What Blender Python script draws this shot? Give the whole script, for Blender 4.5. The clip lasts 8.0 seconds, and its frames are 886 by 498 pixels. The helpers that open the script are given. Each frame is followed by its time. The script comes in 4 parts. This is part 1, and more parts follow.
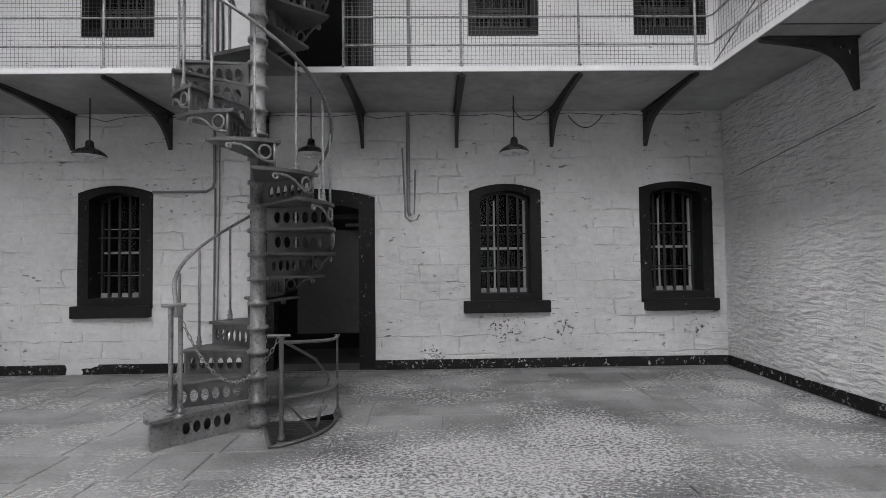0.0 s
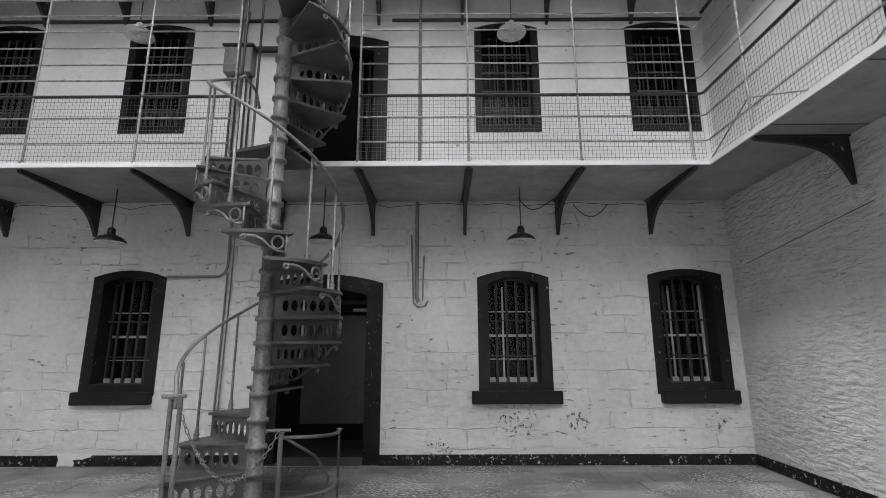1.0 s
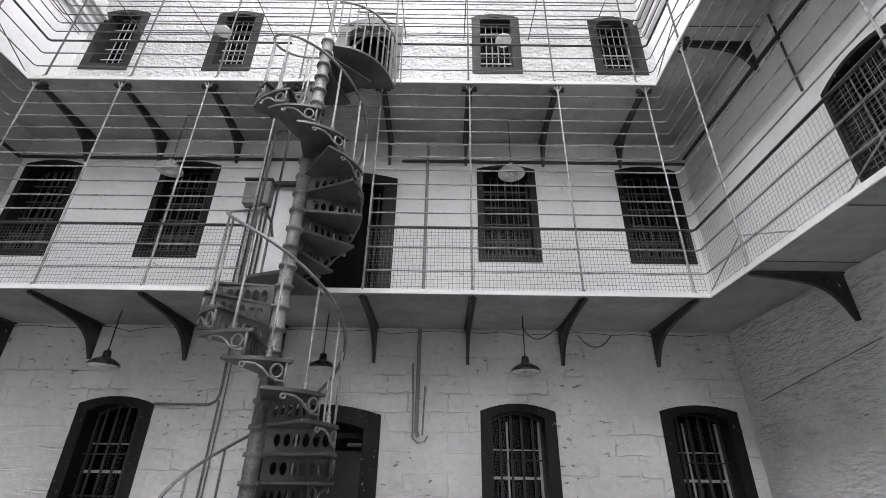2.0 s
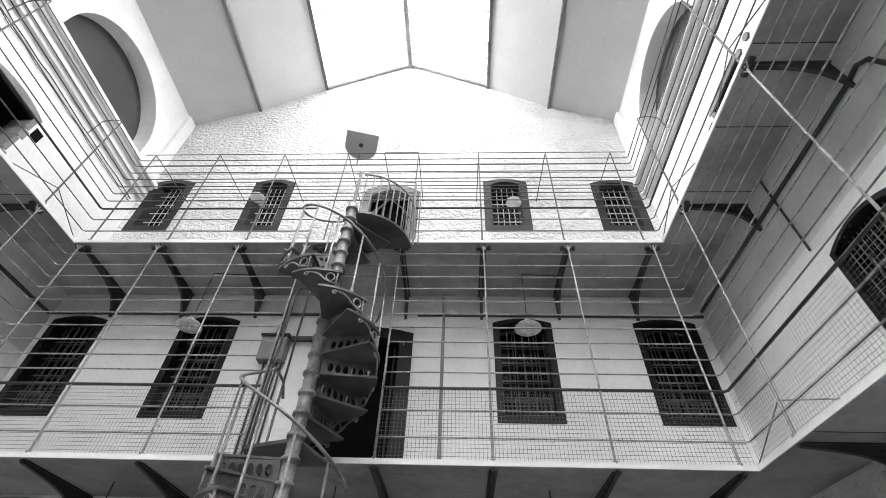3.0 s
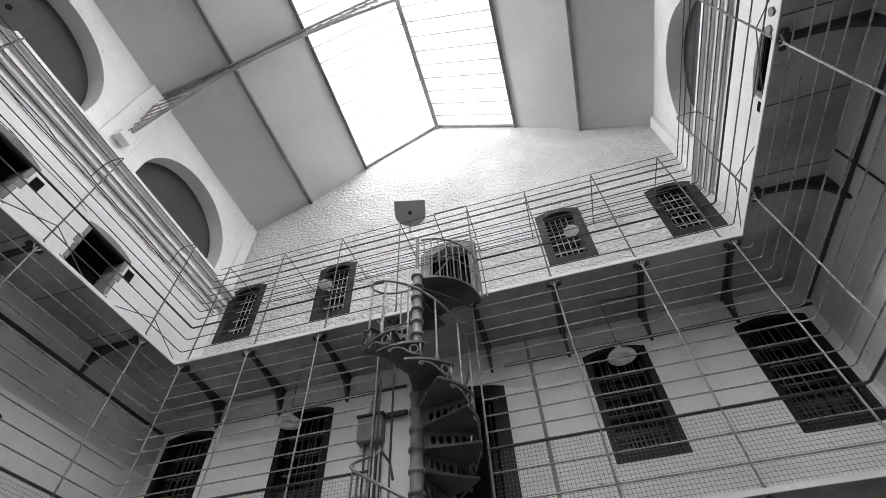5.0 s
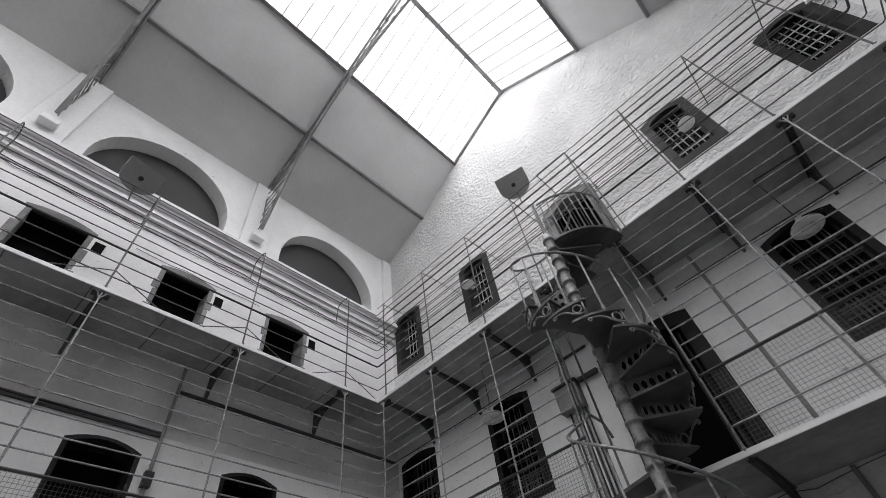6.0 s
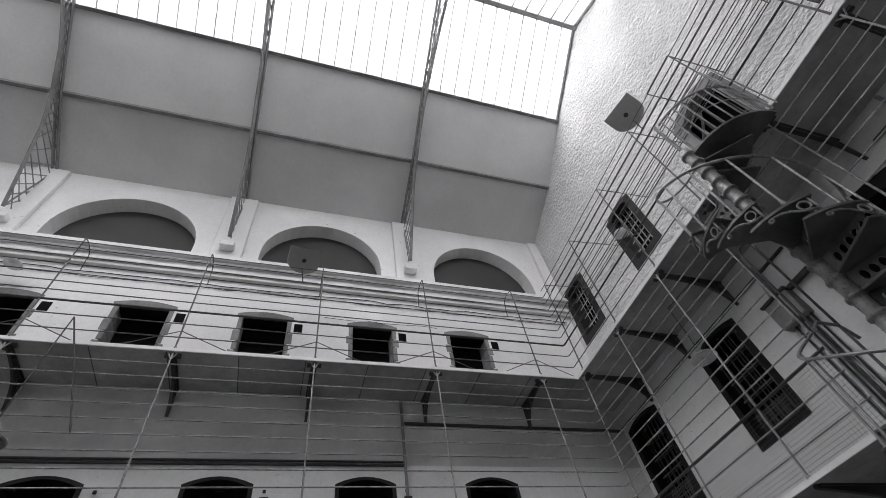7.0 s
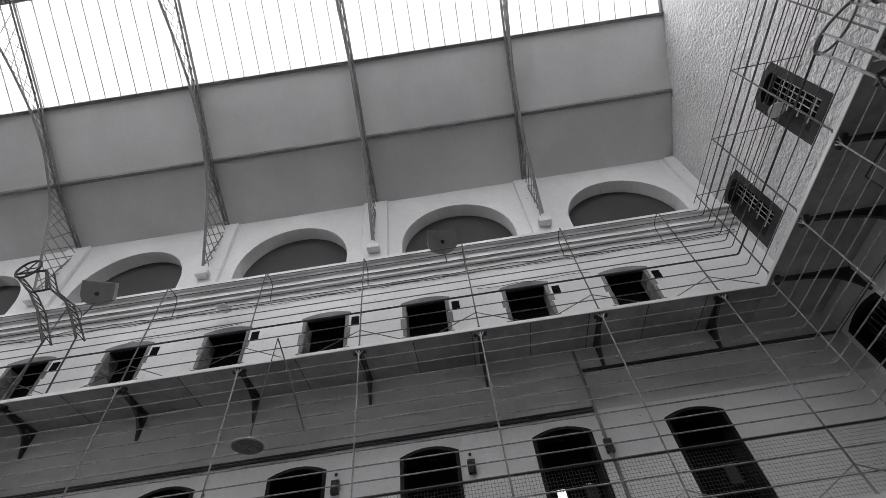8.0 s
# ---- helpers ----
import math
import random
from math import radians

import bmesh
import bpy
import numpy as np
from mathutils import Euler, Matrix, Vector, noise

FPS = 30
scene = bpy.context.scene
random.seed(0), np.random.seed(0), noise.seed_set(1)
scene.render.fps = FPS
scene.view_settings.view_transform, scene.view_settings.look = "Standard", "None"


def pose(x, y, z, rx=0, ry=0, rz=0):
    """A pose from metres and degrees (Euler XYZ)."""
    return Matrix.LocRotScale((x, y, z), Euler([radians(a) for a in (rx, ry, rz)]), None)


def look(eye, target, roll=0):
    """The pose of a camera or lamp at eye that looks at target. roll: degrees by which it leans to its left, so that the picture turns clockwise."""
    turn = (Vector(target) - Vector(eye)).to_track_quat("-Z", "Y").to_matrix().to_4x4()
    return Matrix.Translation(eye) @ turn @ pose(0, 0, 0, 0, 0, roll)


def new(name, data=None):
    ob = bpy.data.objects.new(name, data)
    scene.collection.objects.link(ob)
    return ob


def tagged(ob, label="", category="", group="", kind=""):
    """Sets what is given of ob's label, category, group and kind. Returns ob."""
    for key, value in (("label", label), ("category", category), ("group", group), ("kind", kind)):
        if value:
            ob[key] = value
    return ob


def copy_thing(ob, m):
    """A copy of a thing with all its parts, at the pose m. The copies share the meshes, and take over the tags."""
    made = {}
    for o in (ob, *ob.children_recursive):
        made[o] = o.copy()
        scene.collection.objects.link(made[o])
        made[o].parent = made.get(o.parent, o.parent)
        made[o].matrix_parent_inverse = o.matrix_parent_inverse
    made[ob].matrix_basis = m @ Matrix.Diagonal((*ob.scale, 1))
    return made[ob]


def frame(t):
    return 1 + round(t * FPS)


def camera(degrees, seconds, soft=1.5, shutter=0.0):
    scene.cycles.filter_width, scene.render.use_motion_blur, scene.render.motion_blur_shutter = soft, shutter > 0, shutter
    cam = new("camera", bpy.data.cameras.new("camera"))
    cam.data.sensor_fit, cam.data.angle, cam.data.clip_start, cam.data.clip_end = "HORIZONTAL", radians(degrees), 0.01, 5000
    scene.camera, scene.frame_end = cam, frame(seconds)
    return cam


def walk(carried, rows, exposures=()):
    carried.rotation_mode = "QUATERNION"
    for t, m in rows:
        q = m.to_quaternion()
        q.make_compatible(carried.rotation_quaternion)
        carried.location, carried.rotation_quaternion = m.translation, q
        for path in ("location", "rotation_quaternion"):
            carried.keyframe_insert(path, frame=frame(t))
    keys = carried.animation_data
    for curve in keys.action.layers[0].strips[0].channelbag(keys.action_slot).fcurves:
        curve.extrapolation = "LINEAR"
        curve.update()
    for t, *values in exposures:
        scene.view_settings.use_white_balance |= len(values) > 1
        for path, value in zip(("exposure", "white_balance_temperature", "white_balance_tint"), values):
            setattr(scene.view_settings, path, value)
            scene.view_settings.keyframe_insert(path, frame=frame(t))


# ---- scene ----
cam = camera(87.0, 8.0, soft=0.7)
PATH = [
    (0, (-0.12, 0.308, 1.636), (-0.087, 2.307, 1.697), -0.7),
    (0.5, (-0.118, 0.29, 1.67), (-0.121, 2.28, 1.876), -0.5),
    (1, (-0.095, 0.283, 1.725), (-0.101, 2.242, 2.127), -0.2),
    (1.5, (-0.098, 0.265, 1.763), (-0.103, 2.166, 2.384), 0.4),
    (1.7, (-0.116, 0.281, 1.737), (-0.118, 2.14, 2.476), 0.7),
    (2.8, (-0.145, 0.126, 1.935), (-0.209, 1.651, 3.227), 1.9),
    (3, (-0.164, 0.141, 1.959), (-0.241, 1.576, 3.35), 2.2),
    (3.5, (-0.189, 0.091, 1.978), (-0.276, 1.39, 3.496), 2.6),
    (4, (-0.197, 0.118, 1.986), (-0.3, 1.385, 3.53), 3.5),
    (4.2, (-0.216, 0.119, 1.987), (-0.33, 1.4, 3.519), 3.4),
    (5.3, (-0.306, -0.001, 2.03), (-0.716, 1.216, 3.563), -7.4),
    (5.5, (-0.323, -0.019, 2.035), (-0.846, 1.156, 3.567), -8.5),
    (6, (-0.294, -0.014, 2.016), (-1.066, 1.034, 3.535), -10.8),
    (6.5, (-0.232, 0.033, 2.014), (-1.174, 0.884, 3.559), -13.1),
    (7, (-0.147, 0.012, 2.024), (-1.271, 0.564, 3.583), -12.7),
    (7.5, (-0.154, -0.022, 1.998), (-1.394, 0.244, 3.545), -10.9),
    (8, (-0.221, -0.009, 1.964), (-1.504, -0.014, 3.498), -8.6),
]
walk(cam, [(t, look(eye, target, roll)) for t, eye, target, roll in PATH],
     exposures=[(0, 0.15, 6420, 13), (1.7, 0.3, 6420, 13), (3.0, 0.4, 6500, 10), (3.5, 0.1, 6500, 10), (4.2, -0.2, 6480, 11), (5.5, -0.6, 6450, 12), (7.0, -0.88, 6430, 13), (8.0, -1.12, 6430, 13)])

# ---- light: an overcast sky above the roof glazing ----
# The hall: x from the left wall to the right wall, y towards the end wall.
XL, XR, YN, YS = -8.4, 4.455, 7.6, -24.0
RIDGE, SKY_L, SKY_R = (-1.978, 18.33), (-4.66, 16.69), (0.72, 16.69)
PUR_L, PUR_R = (-6.53, 15.37), (2.56, 15.37)
SKY_POWER = 2200.0

world = bpy.data.worlds.new("world")
scene.world = world
world.use_nodes = True
wn = world.node_tree
sky = wn.nodes.new("ShaderNodeTexSky")
sky.sky_type = "NISHITA"
sky.sun_disc = False
sky.sun_elevation, sky.sun_rotation = radians(55), radians(200)
grey = wn.nodes.new("ShaderNodeRGBToBW")
wn.links.new(sky.outputs[0], grey.inputs[0])
wn.links.new(grey.outputs[0], wn.nodes["Background"].inputs[0])
wn.nodes["Background"].inputs[1].default_value = 0.1

sun = new("sun", bpy.data.lights.new("sun", "SUN"))
sun.data.energy, sun.data.angle = 0.8, radians(20)
sun.matrix_world = look((0, 0, 30), (0 - 30 * math.tan(radians(15)), 6, 0))


def skylight_lamp(a, b, power):
    """The sky's light in one slope of the roof glazing, between the lines a and b (x, z)."""
    mid = Vector(((a[0] + b[0]) / 2, (YN + YS) / 2, (a[1] + b[1]) / 2))
    d = Vector((b[0] - a[0], 0, b[1] - a[1]))
    n = Vector((-d.z, 0, d.x)).normalized()
    n = n if n.z > 0 else -n
    lamp = new("sky_light", bpy.data.lights.new("sky_light", "AREA"))
    lamp.data.shape, lamp.data.size, lamp.data.size_y = "RECTANGLE", d.length - 0.06, YN - YS - 0.1
    lamp.data.energy = power
    x = d.normalized()
    y = n.cross(x)
    m = Matrix((x, y, n)).transposed().to_4x4()
    lamp.matrix_world = Matrix.Translation(mid + n * 0.12) @ m


# the sky is brighter on the left-hand side
skylight_lamp(SKY_L, RIDGE, SKY_POWER * 1.3)
skylight_lamp(RIDGE, SKY_R, SKY_POWER * 0.8)


# ---- materials ----
def material(name, value, rough=0.8, metal=0.0, vary=0.25, broad=0.6, fine=14.0, bump=0.3, grain=60.0, stretch=(1, 1, 1),
             chips=None, stones=None, rubble=0.0, bare=(), per_piece=0.0, relief=0.02, spec=0.3, dashes=0.0, even=0.2, courses=(0.5, 0.24), pillow=0.3, joints=0.45, lumps=0.7, boost=0.14, blur=0.04):
    """A grey surface with broad stains and fine grain. chips: (colour, amount, scale) for flaked spots;
    stones: (width, height) of the rough stones in relief; rubble: how strong they are;
    courses: (width, height) of the squared blocks; pillow: how round the stones stand out."""
    m = bpy.data.materials.new(name)
    m.use_nodes = True
    t = m.node_tree
    N, K = t.nodes.new, t.links.new
    bsdf = t.nodes["Principled BSDF"]
    geo = N("ShaderNodeNewGeometry")
    at = N("ShaderNodeMapping")
    at.inputs["Scale"].default_value = stretch
    K(geo.outputs["Position"], at.inputs[0])

    def noisy(scale, detail=4.0, roughness=0.6):
        n = N("ShaderNodeTexNoise")
        n.inputs["Scale"].default_value, n.inputs["Detail"].default_value = scale, detail
        n.inputs["Roughness"].default_value = roughness
        K(at.outputs[0], n.inputs["Vector"])
        return n.outputs["Fac"]

    def maths(op, a, b=0.5, c=None, clamp=False):
        n = N("ShaderNodeMath")
        n.operation, n.use_clamp = op, clamp
        for k, v in enumerate((a, b, c)):
            if v is None:
                continue
            if isinstance(v, (int, float)):
                n.inputs[k].default_value = v
            else:
                K(v, n.inputs[k])
        return n.outputs[0]

    def ramp(x, lo, hi, a=0.0, b=1.0):
        n = N("ShaderNodeMapRange")
        n.interpolation_type = "SMOOTHSTEP"
        for k, v in enumerate((lo, hi, a, b)):
            n.inputs[k + 1].default_value = v
        K(x, n.inputs[0])
        return n.outputs[0]

    wide, small = noisy(broad), noisy(fine, 6.0, 0.7)
    shade = maths("ADD", ramp(wide, 0.3, 0.7, 1 - vary, 1 + vary * 0.6), ramp(small, 0.25, 0.75, -vary * 0.5, vary * 0.5))
    colour = maths("MULTIPLY", shade, value)
    height = maths("MULTIPLY", noisy(grain, 5.0, 0.65), 0.35 * min(1.0, 0.02 / relief))
    if per_piece:
        info = N("ShaderNodeObjectInfo")
        colour = maths("MULTIPLY", colour, ramp(info.outputs["Random"], 0, 1, 1 - per_piece, 1 + per_piece))
    if stones:
        warp = N("ShaderNodeTexNoise")
        warp.inputs["Scale"].default_value, warp.inputs["Detail"].default_value = 3.0, 3.0
        K(geo.outputs["Position"], warp.inputs["Vector"])
        bend = N("ShaderNodeMix")
        bend.data_type = "VECTOR"
        bend.inputs[0].default_value = 0.1
        K(geo.outputs["Position"], bend.inputs[4])
        K(warp.outputs["Color"], bend.inputs[5])
        size = N("ShaderNodeMapping")
        size.inputs["Scale"].default_value = (1 / stones[0], 1 / stones[0], 1 / stones[1])
        K(bend.outputs[1], size.inputs[0])
        def stone_noise(scale, detail):
            n = N("ShaderNodeTexNoise")
            n.inputs["Scale"].default_value, n.inputs["Detail"].default_value = scale, detail
            K(size.outputs[0], n.inputs["Vector"])
            return n.outputs["Fac"]
        apart = N("ShaderNodeSeparateXYZ")
        K(bend.outputs[1], apart.inputs[0])
        flat = N("ShaderNodeCombineXYZ")
        K(maths("ADD", apart.outputs[0], apart.outputs[1]), flat.inputs[0])
        K(apart.outputs[2], flat.inputs[1])
        wall = N("ShaderNodeTexBrick")
        wall.inputs["Color1"].default_value, wall.inputs["Color2"].default_value = (0, 0, 0, 1), (1, 1, 1, 1)
        wall.inputs["Mortar"].default_value = (0.5, 0.5, 0.5, 1)
        wall.inputs["Scale"].default_value = 1.0
        wall.inputs["Mortar Size"].default_value, wall.inputs["Mortar Smooth"].default_value = 0.012, 0.7
        wall.inputs["Brick Width"].default_value, wall.inputs["Row Height"].default_value = courses
        K(flat.outputs[0], wall.inputs["Vector"])
        cells = N("ShaderNodeTexVoronoi")
        cells.feature = "SMOOTH_F1"
        cells.inputs["Scale"].default_value, cells.inputs["Smoothness"].default_value = 1.0, 0.35
        cells.inputs["Randomness"].default_value = 1.0
        K(size.outputs[0], cells.inputs["Vector"])
        joint = maths("MULTIPLY", wall.outputs["Fac"], ramp(stone_noise(0.5, 3.0), 0.42, 0.58))
        face = maths("SUBTRACT", maths("MULTIPLY", wall.outputs["Color"], 0.25), maths("MULTIPLY", joint, joints))
        face = maths("SUBTRACT", face, maths("MULTIPLY", cells.outputs["Distance"], pillow))
        face = maths("ADD", face, maths("MULTIPLY", stone_noise(1.3, 7.0), lumps))
        patch = ramp(noisy(0.8, 4.0), 0.4, 0.62, even, 1.0)
        height = maths("ADD", height, maths("MULTIPLY", maths("MULTIPLY", face, patch), rubble))
    if dashes:
        # dark dashes: flaked paint, and the shadow under ledges put into the colour
        dark_dashes = maths("MULTIPLY", ramp(stone_noise(1.7, 6.0), 0.7 - dashes, 0.73 - dashes), ramp(noisy(0.9, 3.0), 0.42, 0.62))
        colour = maths("MULTIPLY", colour, maths("SUBTRACT", 1.0, maths("MULTIPLY", dark_dashes, 0.62)))
        height = maths("SUBTRACT", height, maths("MULTIPLY", dark_dashes, 0.5))
    if chips:
        tone, amount, scale, spread = (tuple(chips) + (0.12,))[:4]
        spots = maths("MULTIPLY", ramp(noisy(scale, 7.0, 0.75), 0.72 - amount, 0.72 - amount + blur), ramp(noisy(scale * spread, 3.0), 0.45, 0.6))
        for place, radius in bare:
            away = N("ShaderNodeVectorMath")
            away.operation = "DISTANCE"
            away.inputs[1].default_value = place
            K(geo.outputs["Position"], away.inputs[0])
            near = ramp(away.outputs["Value"], radius * 0.3, radius, boost, 0.0)
            spots = maths("MAXIMUM", spots, ramp(maths("ADD", noisy(scale * 1.3, 6.0, 0.7), near), 0.71 - blur / 2, 0.71 + blur))
        mix = N("ShaderNodeMix")
        mix.data_type = "FLOAT"
        mix.inputs[3].default_value = tone
        K(spots, mix.inputs[0])
        K(colour, mix.inputs[2])
        colour = mix.outputs[0]
        height = maths("SUBTRACT", height, maths("MULTIPLY", spots, 0.4))
    K(colour, bsdf.inputs["Base Color"])
    K(ramp(small, 0.2, 0.8, max(rough - 0.12, 0.05), min(rough + 0.12, 1.0)), bsdf.inputs["Roughness"])
    bsdf.inputs["Metallic"].default_value = metal
    bsdf.inputs["Specular IOR Level"].default_value = spec
    if bump:
        b = N("ShaderNodeBump")
        b.inputs["Strength"].default_value, b.inputs["Distance"].default_value = bump, relief
        K(height, b.inputs["Height"])
        K(b.outputs[0], bsdf.inputs["Normal"])
    return m


WHITEWASH = material("whitewashed_stone", 0.65, 0.85, vary=0.16, broad=0.5, bump=1.0, stones=(0.26, 0.09), rubble=1.5, relief=0.026, dashes=0.065, courses=(0.55, 0.25), pillow=0.25,
                     chips=(0.12, 0.02, 14.0), bare=[((0.95, YN, 0.6), 0.55), ((3.95, YN, 0.6), 0.3), ((1.9, YN, 0.6), 0.35), ((-0.2, YN, 0.2), 0.4)])
LUMPY = material("lumpy_whitewash", 0.7, 0.85, vary=0.16, broad=0.5, bump=1.0, stones=(0.17, 0.06), rubble=1.15, relief=0.045, dashes=0.03, even=0.25, courses=(0.4, 0.17), pillow=0.5, joints=0.12, lumps=1.3)
ROUGH_WHITE = material("white_rubble", 0.68, 0.85, vary=0.12, broad=0.7, bump=1.0, stones=(0.11, 0.085), rubble=1.7, relief=0.06, even=0.6, courses=(0.45, 0.2), pillow=0.35, joints=0.2, lumps=1.5)
GREY_BAND = material("grey_wall_band", 0.6, 0.75, vary=0.15, broad=0.5, bump=0.3, grain=30.0)
PLASTER = material("white_plaster", 0.75, 0.75, vary=0.11, broad=0.4, bump=0.45, grain=30.0, stones=(0.22, 0.09), rubble=0.8, even=0.1, courses=(0.5, 0.2), pillow=0.1, joints=0.35, dashes=0.015)
BLACK_PAINT = material("black_paint", 0.012, 0.5, vary=0.5, bump=0.6, grain=25.0, chips=(0.55, 0.1, 18.0), relief=0.014, spec=0.25)
SKIRTING = material("chipped_black_paint", 0.014, 0.5, vary=0.6, bump=0.7, grain=25.0, chips=(0.6, 0.155, 14.0, 0.25), relief=0.02, spec=0.3)
FLAG = material("flagstone", 0.2, 0.6, vary=0.6, broad=0.7, fine=40.0, bump=1.0, grain=60.0, per_piece=0.1, stretch=(0.7, 1.0, 1.0), chips=(0.55, 0.215, 30.0, 0.035), relief=0.014, spec=0.4, boost=0.235, blur=0.06,
                bare=[((0.1, 3.7, 0), 2.2), ((1.3, 4.5, 0), 1.5), ((-0.9, 3.6, 0), 1.5), ((3.8, 6.3, 0), 0.7), ((4.0, 5.3, 0), 0.7)])
JOINT = material("floor_bed", 0.12, 0.85, vary=0.3)
SOFFIT = material("gallery_soffit", 0.34, 0.8, per_piece=0.12, vary=0.26, broad=0.9, fine=6.0, bump=0.2, chips=(0.2, 0.03, 4.0))
EDGE = material("white_edge", 0.75, 0.6, vary=0.12, fine=20.0, bump=0.2)
IRON = material("grey_iron_paint", 0.19, 0.32, vary=0.4, broad=2.5, fine=30.0, bump=0.5, relief=0.008, spec=0.7, chips=(0.035, 0.02, 24.0))
STEP_IRON = material("worn_step_iron", 0.085, 0.42, vary=0.45, broad=2.5, fine=25.0, bump=0.5, relief=0.008, spec=0.6, chips=(0.22, 0.02, 22.0))
DARK_IRON = material("dark_iron", 0.05, 0.5, vary=0.35, broad=2.0, bump=0.3, relief=0.006)
WIRE = material("rail_paint", 0.09, 0.4, vary=0.25, broad=2.0, bump=0.1, relief=0.004, spec=0.5)
PALE_WIRE = material("pale_rail_paint", 0.24, 0.3, vary=0.3, broad=2.0, bump=0.1, relief=0.004, spec=0.9)
BOARD = material("roof_board", 0.6, 0.8, vary=0.1, broad=0.35, bump=0.1)
ARCH_BOARD = material("arch_infill", 0.07, 0.85, vary=0.12, broad=0.5, bump=0.15)
STEEL = material("truss_paint", 0.22, 0.5, vary=0.25, broad=1.5, bump=0.2, relief=0.006)
MESH_WIRE = material("mesh_wire", 0.12, 0.5, vary=0.2, bump=0.0)
PALE_BARS = material("pale_bar_paint", 0.45, 0.5, vary=0.3, broad=3.0, bump=0.2, relief=0.004)
BARS = material("bar_paint", 0.09, 0.5, vary=0.3, broad=3.0, bump=0.2, relief=0.004)
FRAME = material("black_sash", 0.03, 0.5, vary=0.4, bump=0.3, relief=0.006)
SASH = material("grey_sash", 0.055, 0.6, vary=0.35, bump=0.3, relief=0.006)
ENAMEL = material("white_enamel", 0.7, 0.3, vary=0.08, bump=0.0)
LAMP_BLACK = material("black_enamel", 0.02, 0.3, vary=0.2, bump=0.0, spec=0.5)
PIPE = material("painted_pipe", 0.22, 0.55, vary=0.25, bump=0.2, relief=0.006)
CABLE = material("cable", 0.05, 0.6, vary=0.3, bump=0.0)
QUOIN = material("grey_stone", 0.21, 0.85, vary=0.3, broad=1.2, bump=0.9, grain=22.0, relief=0.02)
# near-black for recesses and openings: the shade inside is put into the colour
UNLIT_DARK = material("unlit_recess", 0.007, 0.8, vary=0.35, bump=0.2, spec=0.05)
GREY_BOX = material("grey_box", 0.3, 0.55, vary=0.15, bump=0.1)
# near-black for unlit spaces behind openings: their darkness is in the colour
VOID = material("unlit_space", 0.03, 0.9, vary=0.3)

WINDOW_GLASS = bpy.data.materials.new("clear_glass")
WINDOW_GLASS.use_nodes = True
_t = WINDOW_GLASS.node_tree
_mix, _clear, _gloss = (_t.nodes.new(k) for k in ("ShaderNodeMixShader", "ShaderNodeBsdfTransparent", "ShaderNodeBsdfGlossy"))
_clear.inputs[0].default_value = (0.8, 0.8, 0.8, 1)
_gloss.inputs["Roughness"].default_value = 0.15
_mix.inputs[0].default_value = 0.03
_t.links.new(_clear.outputs[0], _mix.inputs[1])
_t.links.new(_gloss.outputs[0], _mix.inputs[2])
_t.links.new(_mix.outputs[0], _t.nodes["Material Output"].inputs[0])

ROOF_GLASS = bpy.data.materials.new("roof_glass")
ROOF_GLASS.use_nodes = True
_t = ROOF_GLASS.node_tree
_mix, _clear, _gloss = (_t.nodes.new(k) for k in ("ShaderNodeMixShader", "ShaderNodeBsdfTranslucent", "ShaderNodeBsdfTransparent"))
_clear.inputs[0].default_value = (0.62, 0.62, 0.62, 1)
_mix.inputs[0].default_value = 0.3
_t.links.new(_clear.outputs[0], _mix.inputs[1])
_t.links.new(_gloss.outputs[0], _mix.inputs[2])
_t.links.new(_mix.outputs[0], _t.nodes["Material Output"].inputs[0])


# ---- building helpers ----
ORIGIN = {}


def thing(name, place=(0, 0, 0), label="", category="", group="", kind=""):
    ob = new(name)
    ob.empty_display_size = 0.1
    ob.location = place
    ORIGIN[ob] = Vector(place)
    return tagged(ob, label, category, group, kind)


def part(name, bm, mat, parent=None, label="", smooth=False):
    """Links a bmesh, in world places, as one mesh under a thing or a part."""
    home = ORIGIN.get(parent, Vector())
    bmesh.ops.recalc_face_normals(bm, faces=bm.faces)
    bmesh.ops.translate(bm, verts=bm.verts, vec=-home)
    me = bpy.data.meshes.new(name)
    bm.to_mesh(me)
    bm.free()
    me.materials.append(mat)
    if smooth:
        me.shade_smooth()
    ob = new(name, me)
    ob.parent = parent
    ORIGIN[ob] = home
    return tagged(ob, label)


def shared(name, me, parent, m=None, label=""):
    """One more object on the mesh me, under parent, at the local pose m."""
    ob = new(name, me)
    ob.parent = parent
    if m is not None:
        ob.matrix_basis = m
    ORIGIN[ob] = ORIGIN.get(parent, Vector())
    return tagged(ob, label)


def mesh_of(name, bm, mat, smooth=False):
    bmesh.ops.recalc_face_normals(bm, faces=bm.faces)
    me = bpy.data.meshes.new(name)
    bm.to_mesh(me)
    bm.free()
    me.materials.append(mat)
    if smooth:
        me.shade_smooth()
    return me


def block(bm, x0, x1, y0, y1, z0, z1, bevel=0.0):
    v = [bm.verts.new((x, y, z)) for z in (z0, z1) for x, y in ((x0, y0), (x1, y0), (x1, y1), (x0, y1))]
    fs = [bm.faces.new([v[k] for k in q]) for q in ((3, 2, 1, 0), (4, 5, 6, 7), (0, 1, 5, 4), (1, 2, 6, 5), (2, 3, 7, 6), (3, 0, 4, 7))]
    if bevel:
        bmesh.ops.bevel(bm, geom=list({e for f in fs for e in f.edges}), offset=bevel, segments=1, affect="EDGES")
    return bm


def boxed(*size, bevel=0.0):
    return block(bmesh.new(), *size, bevel=bevel)


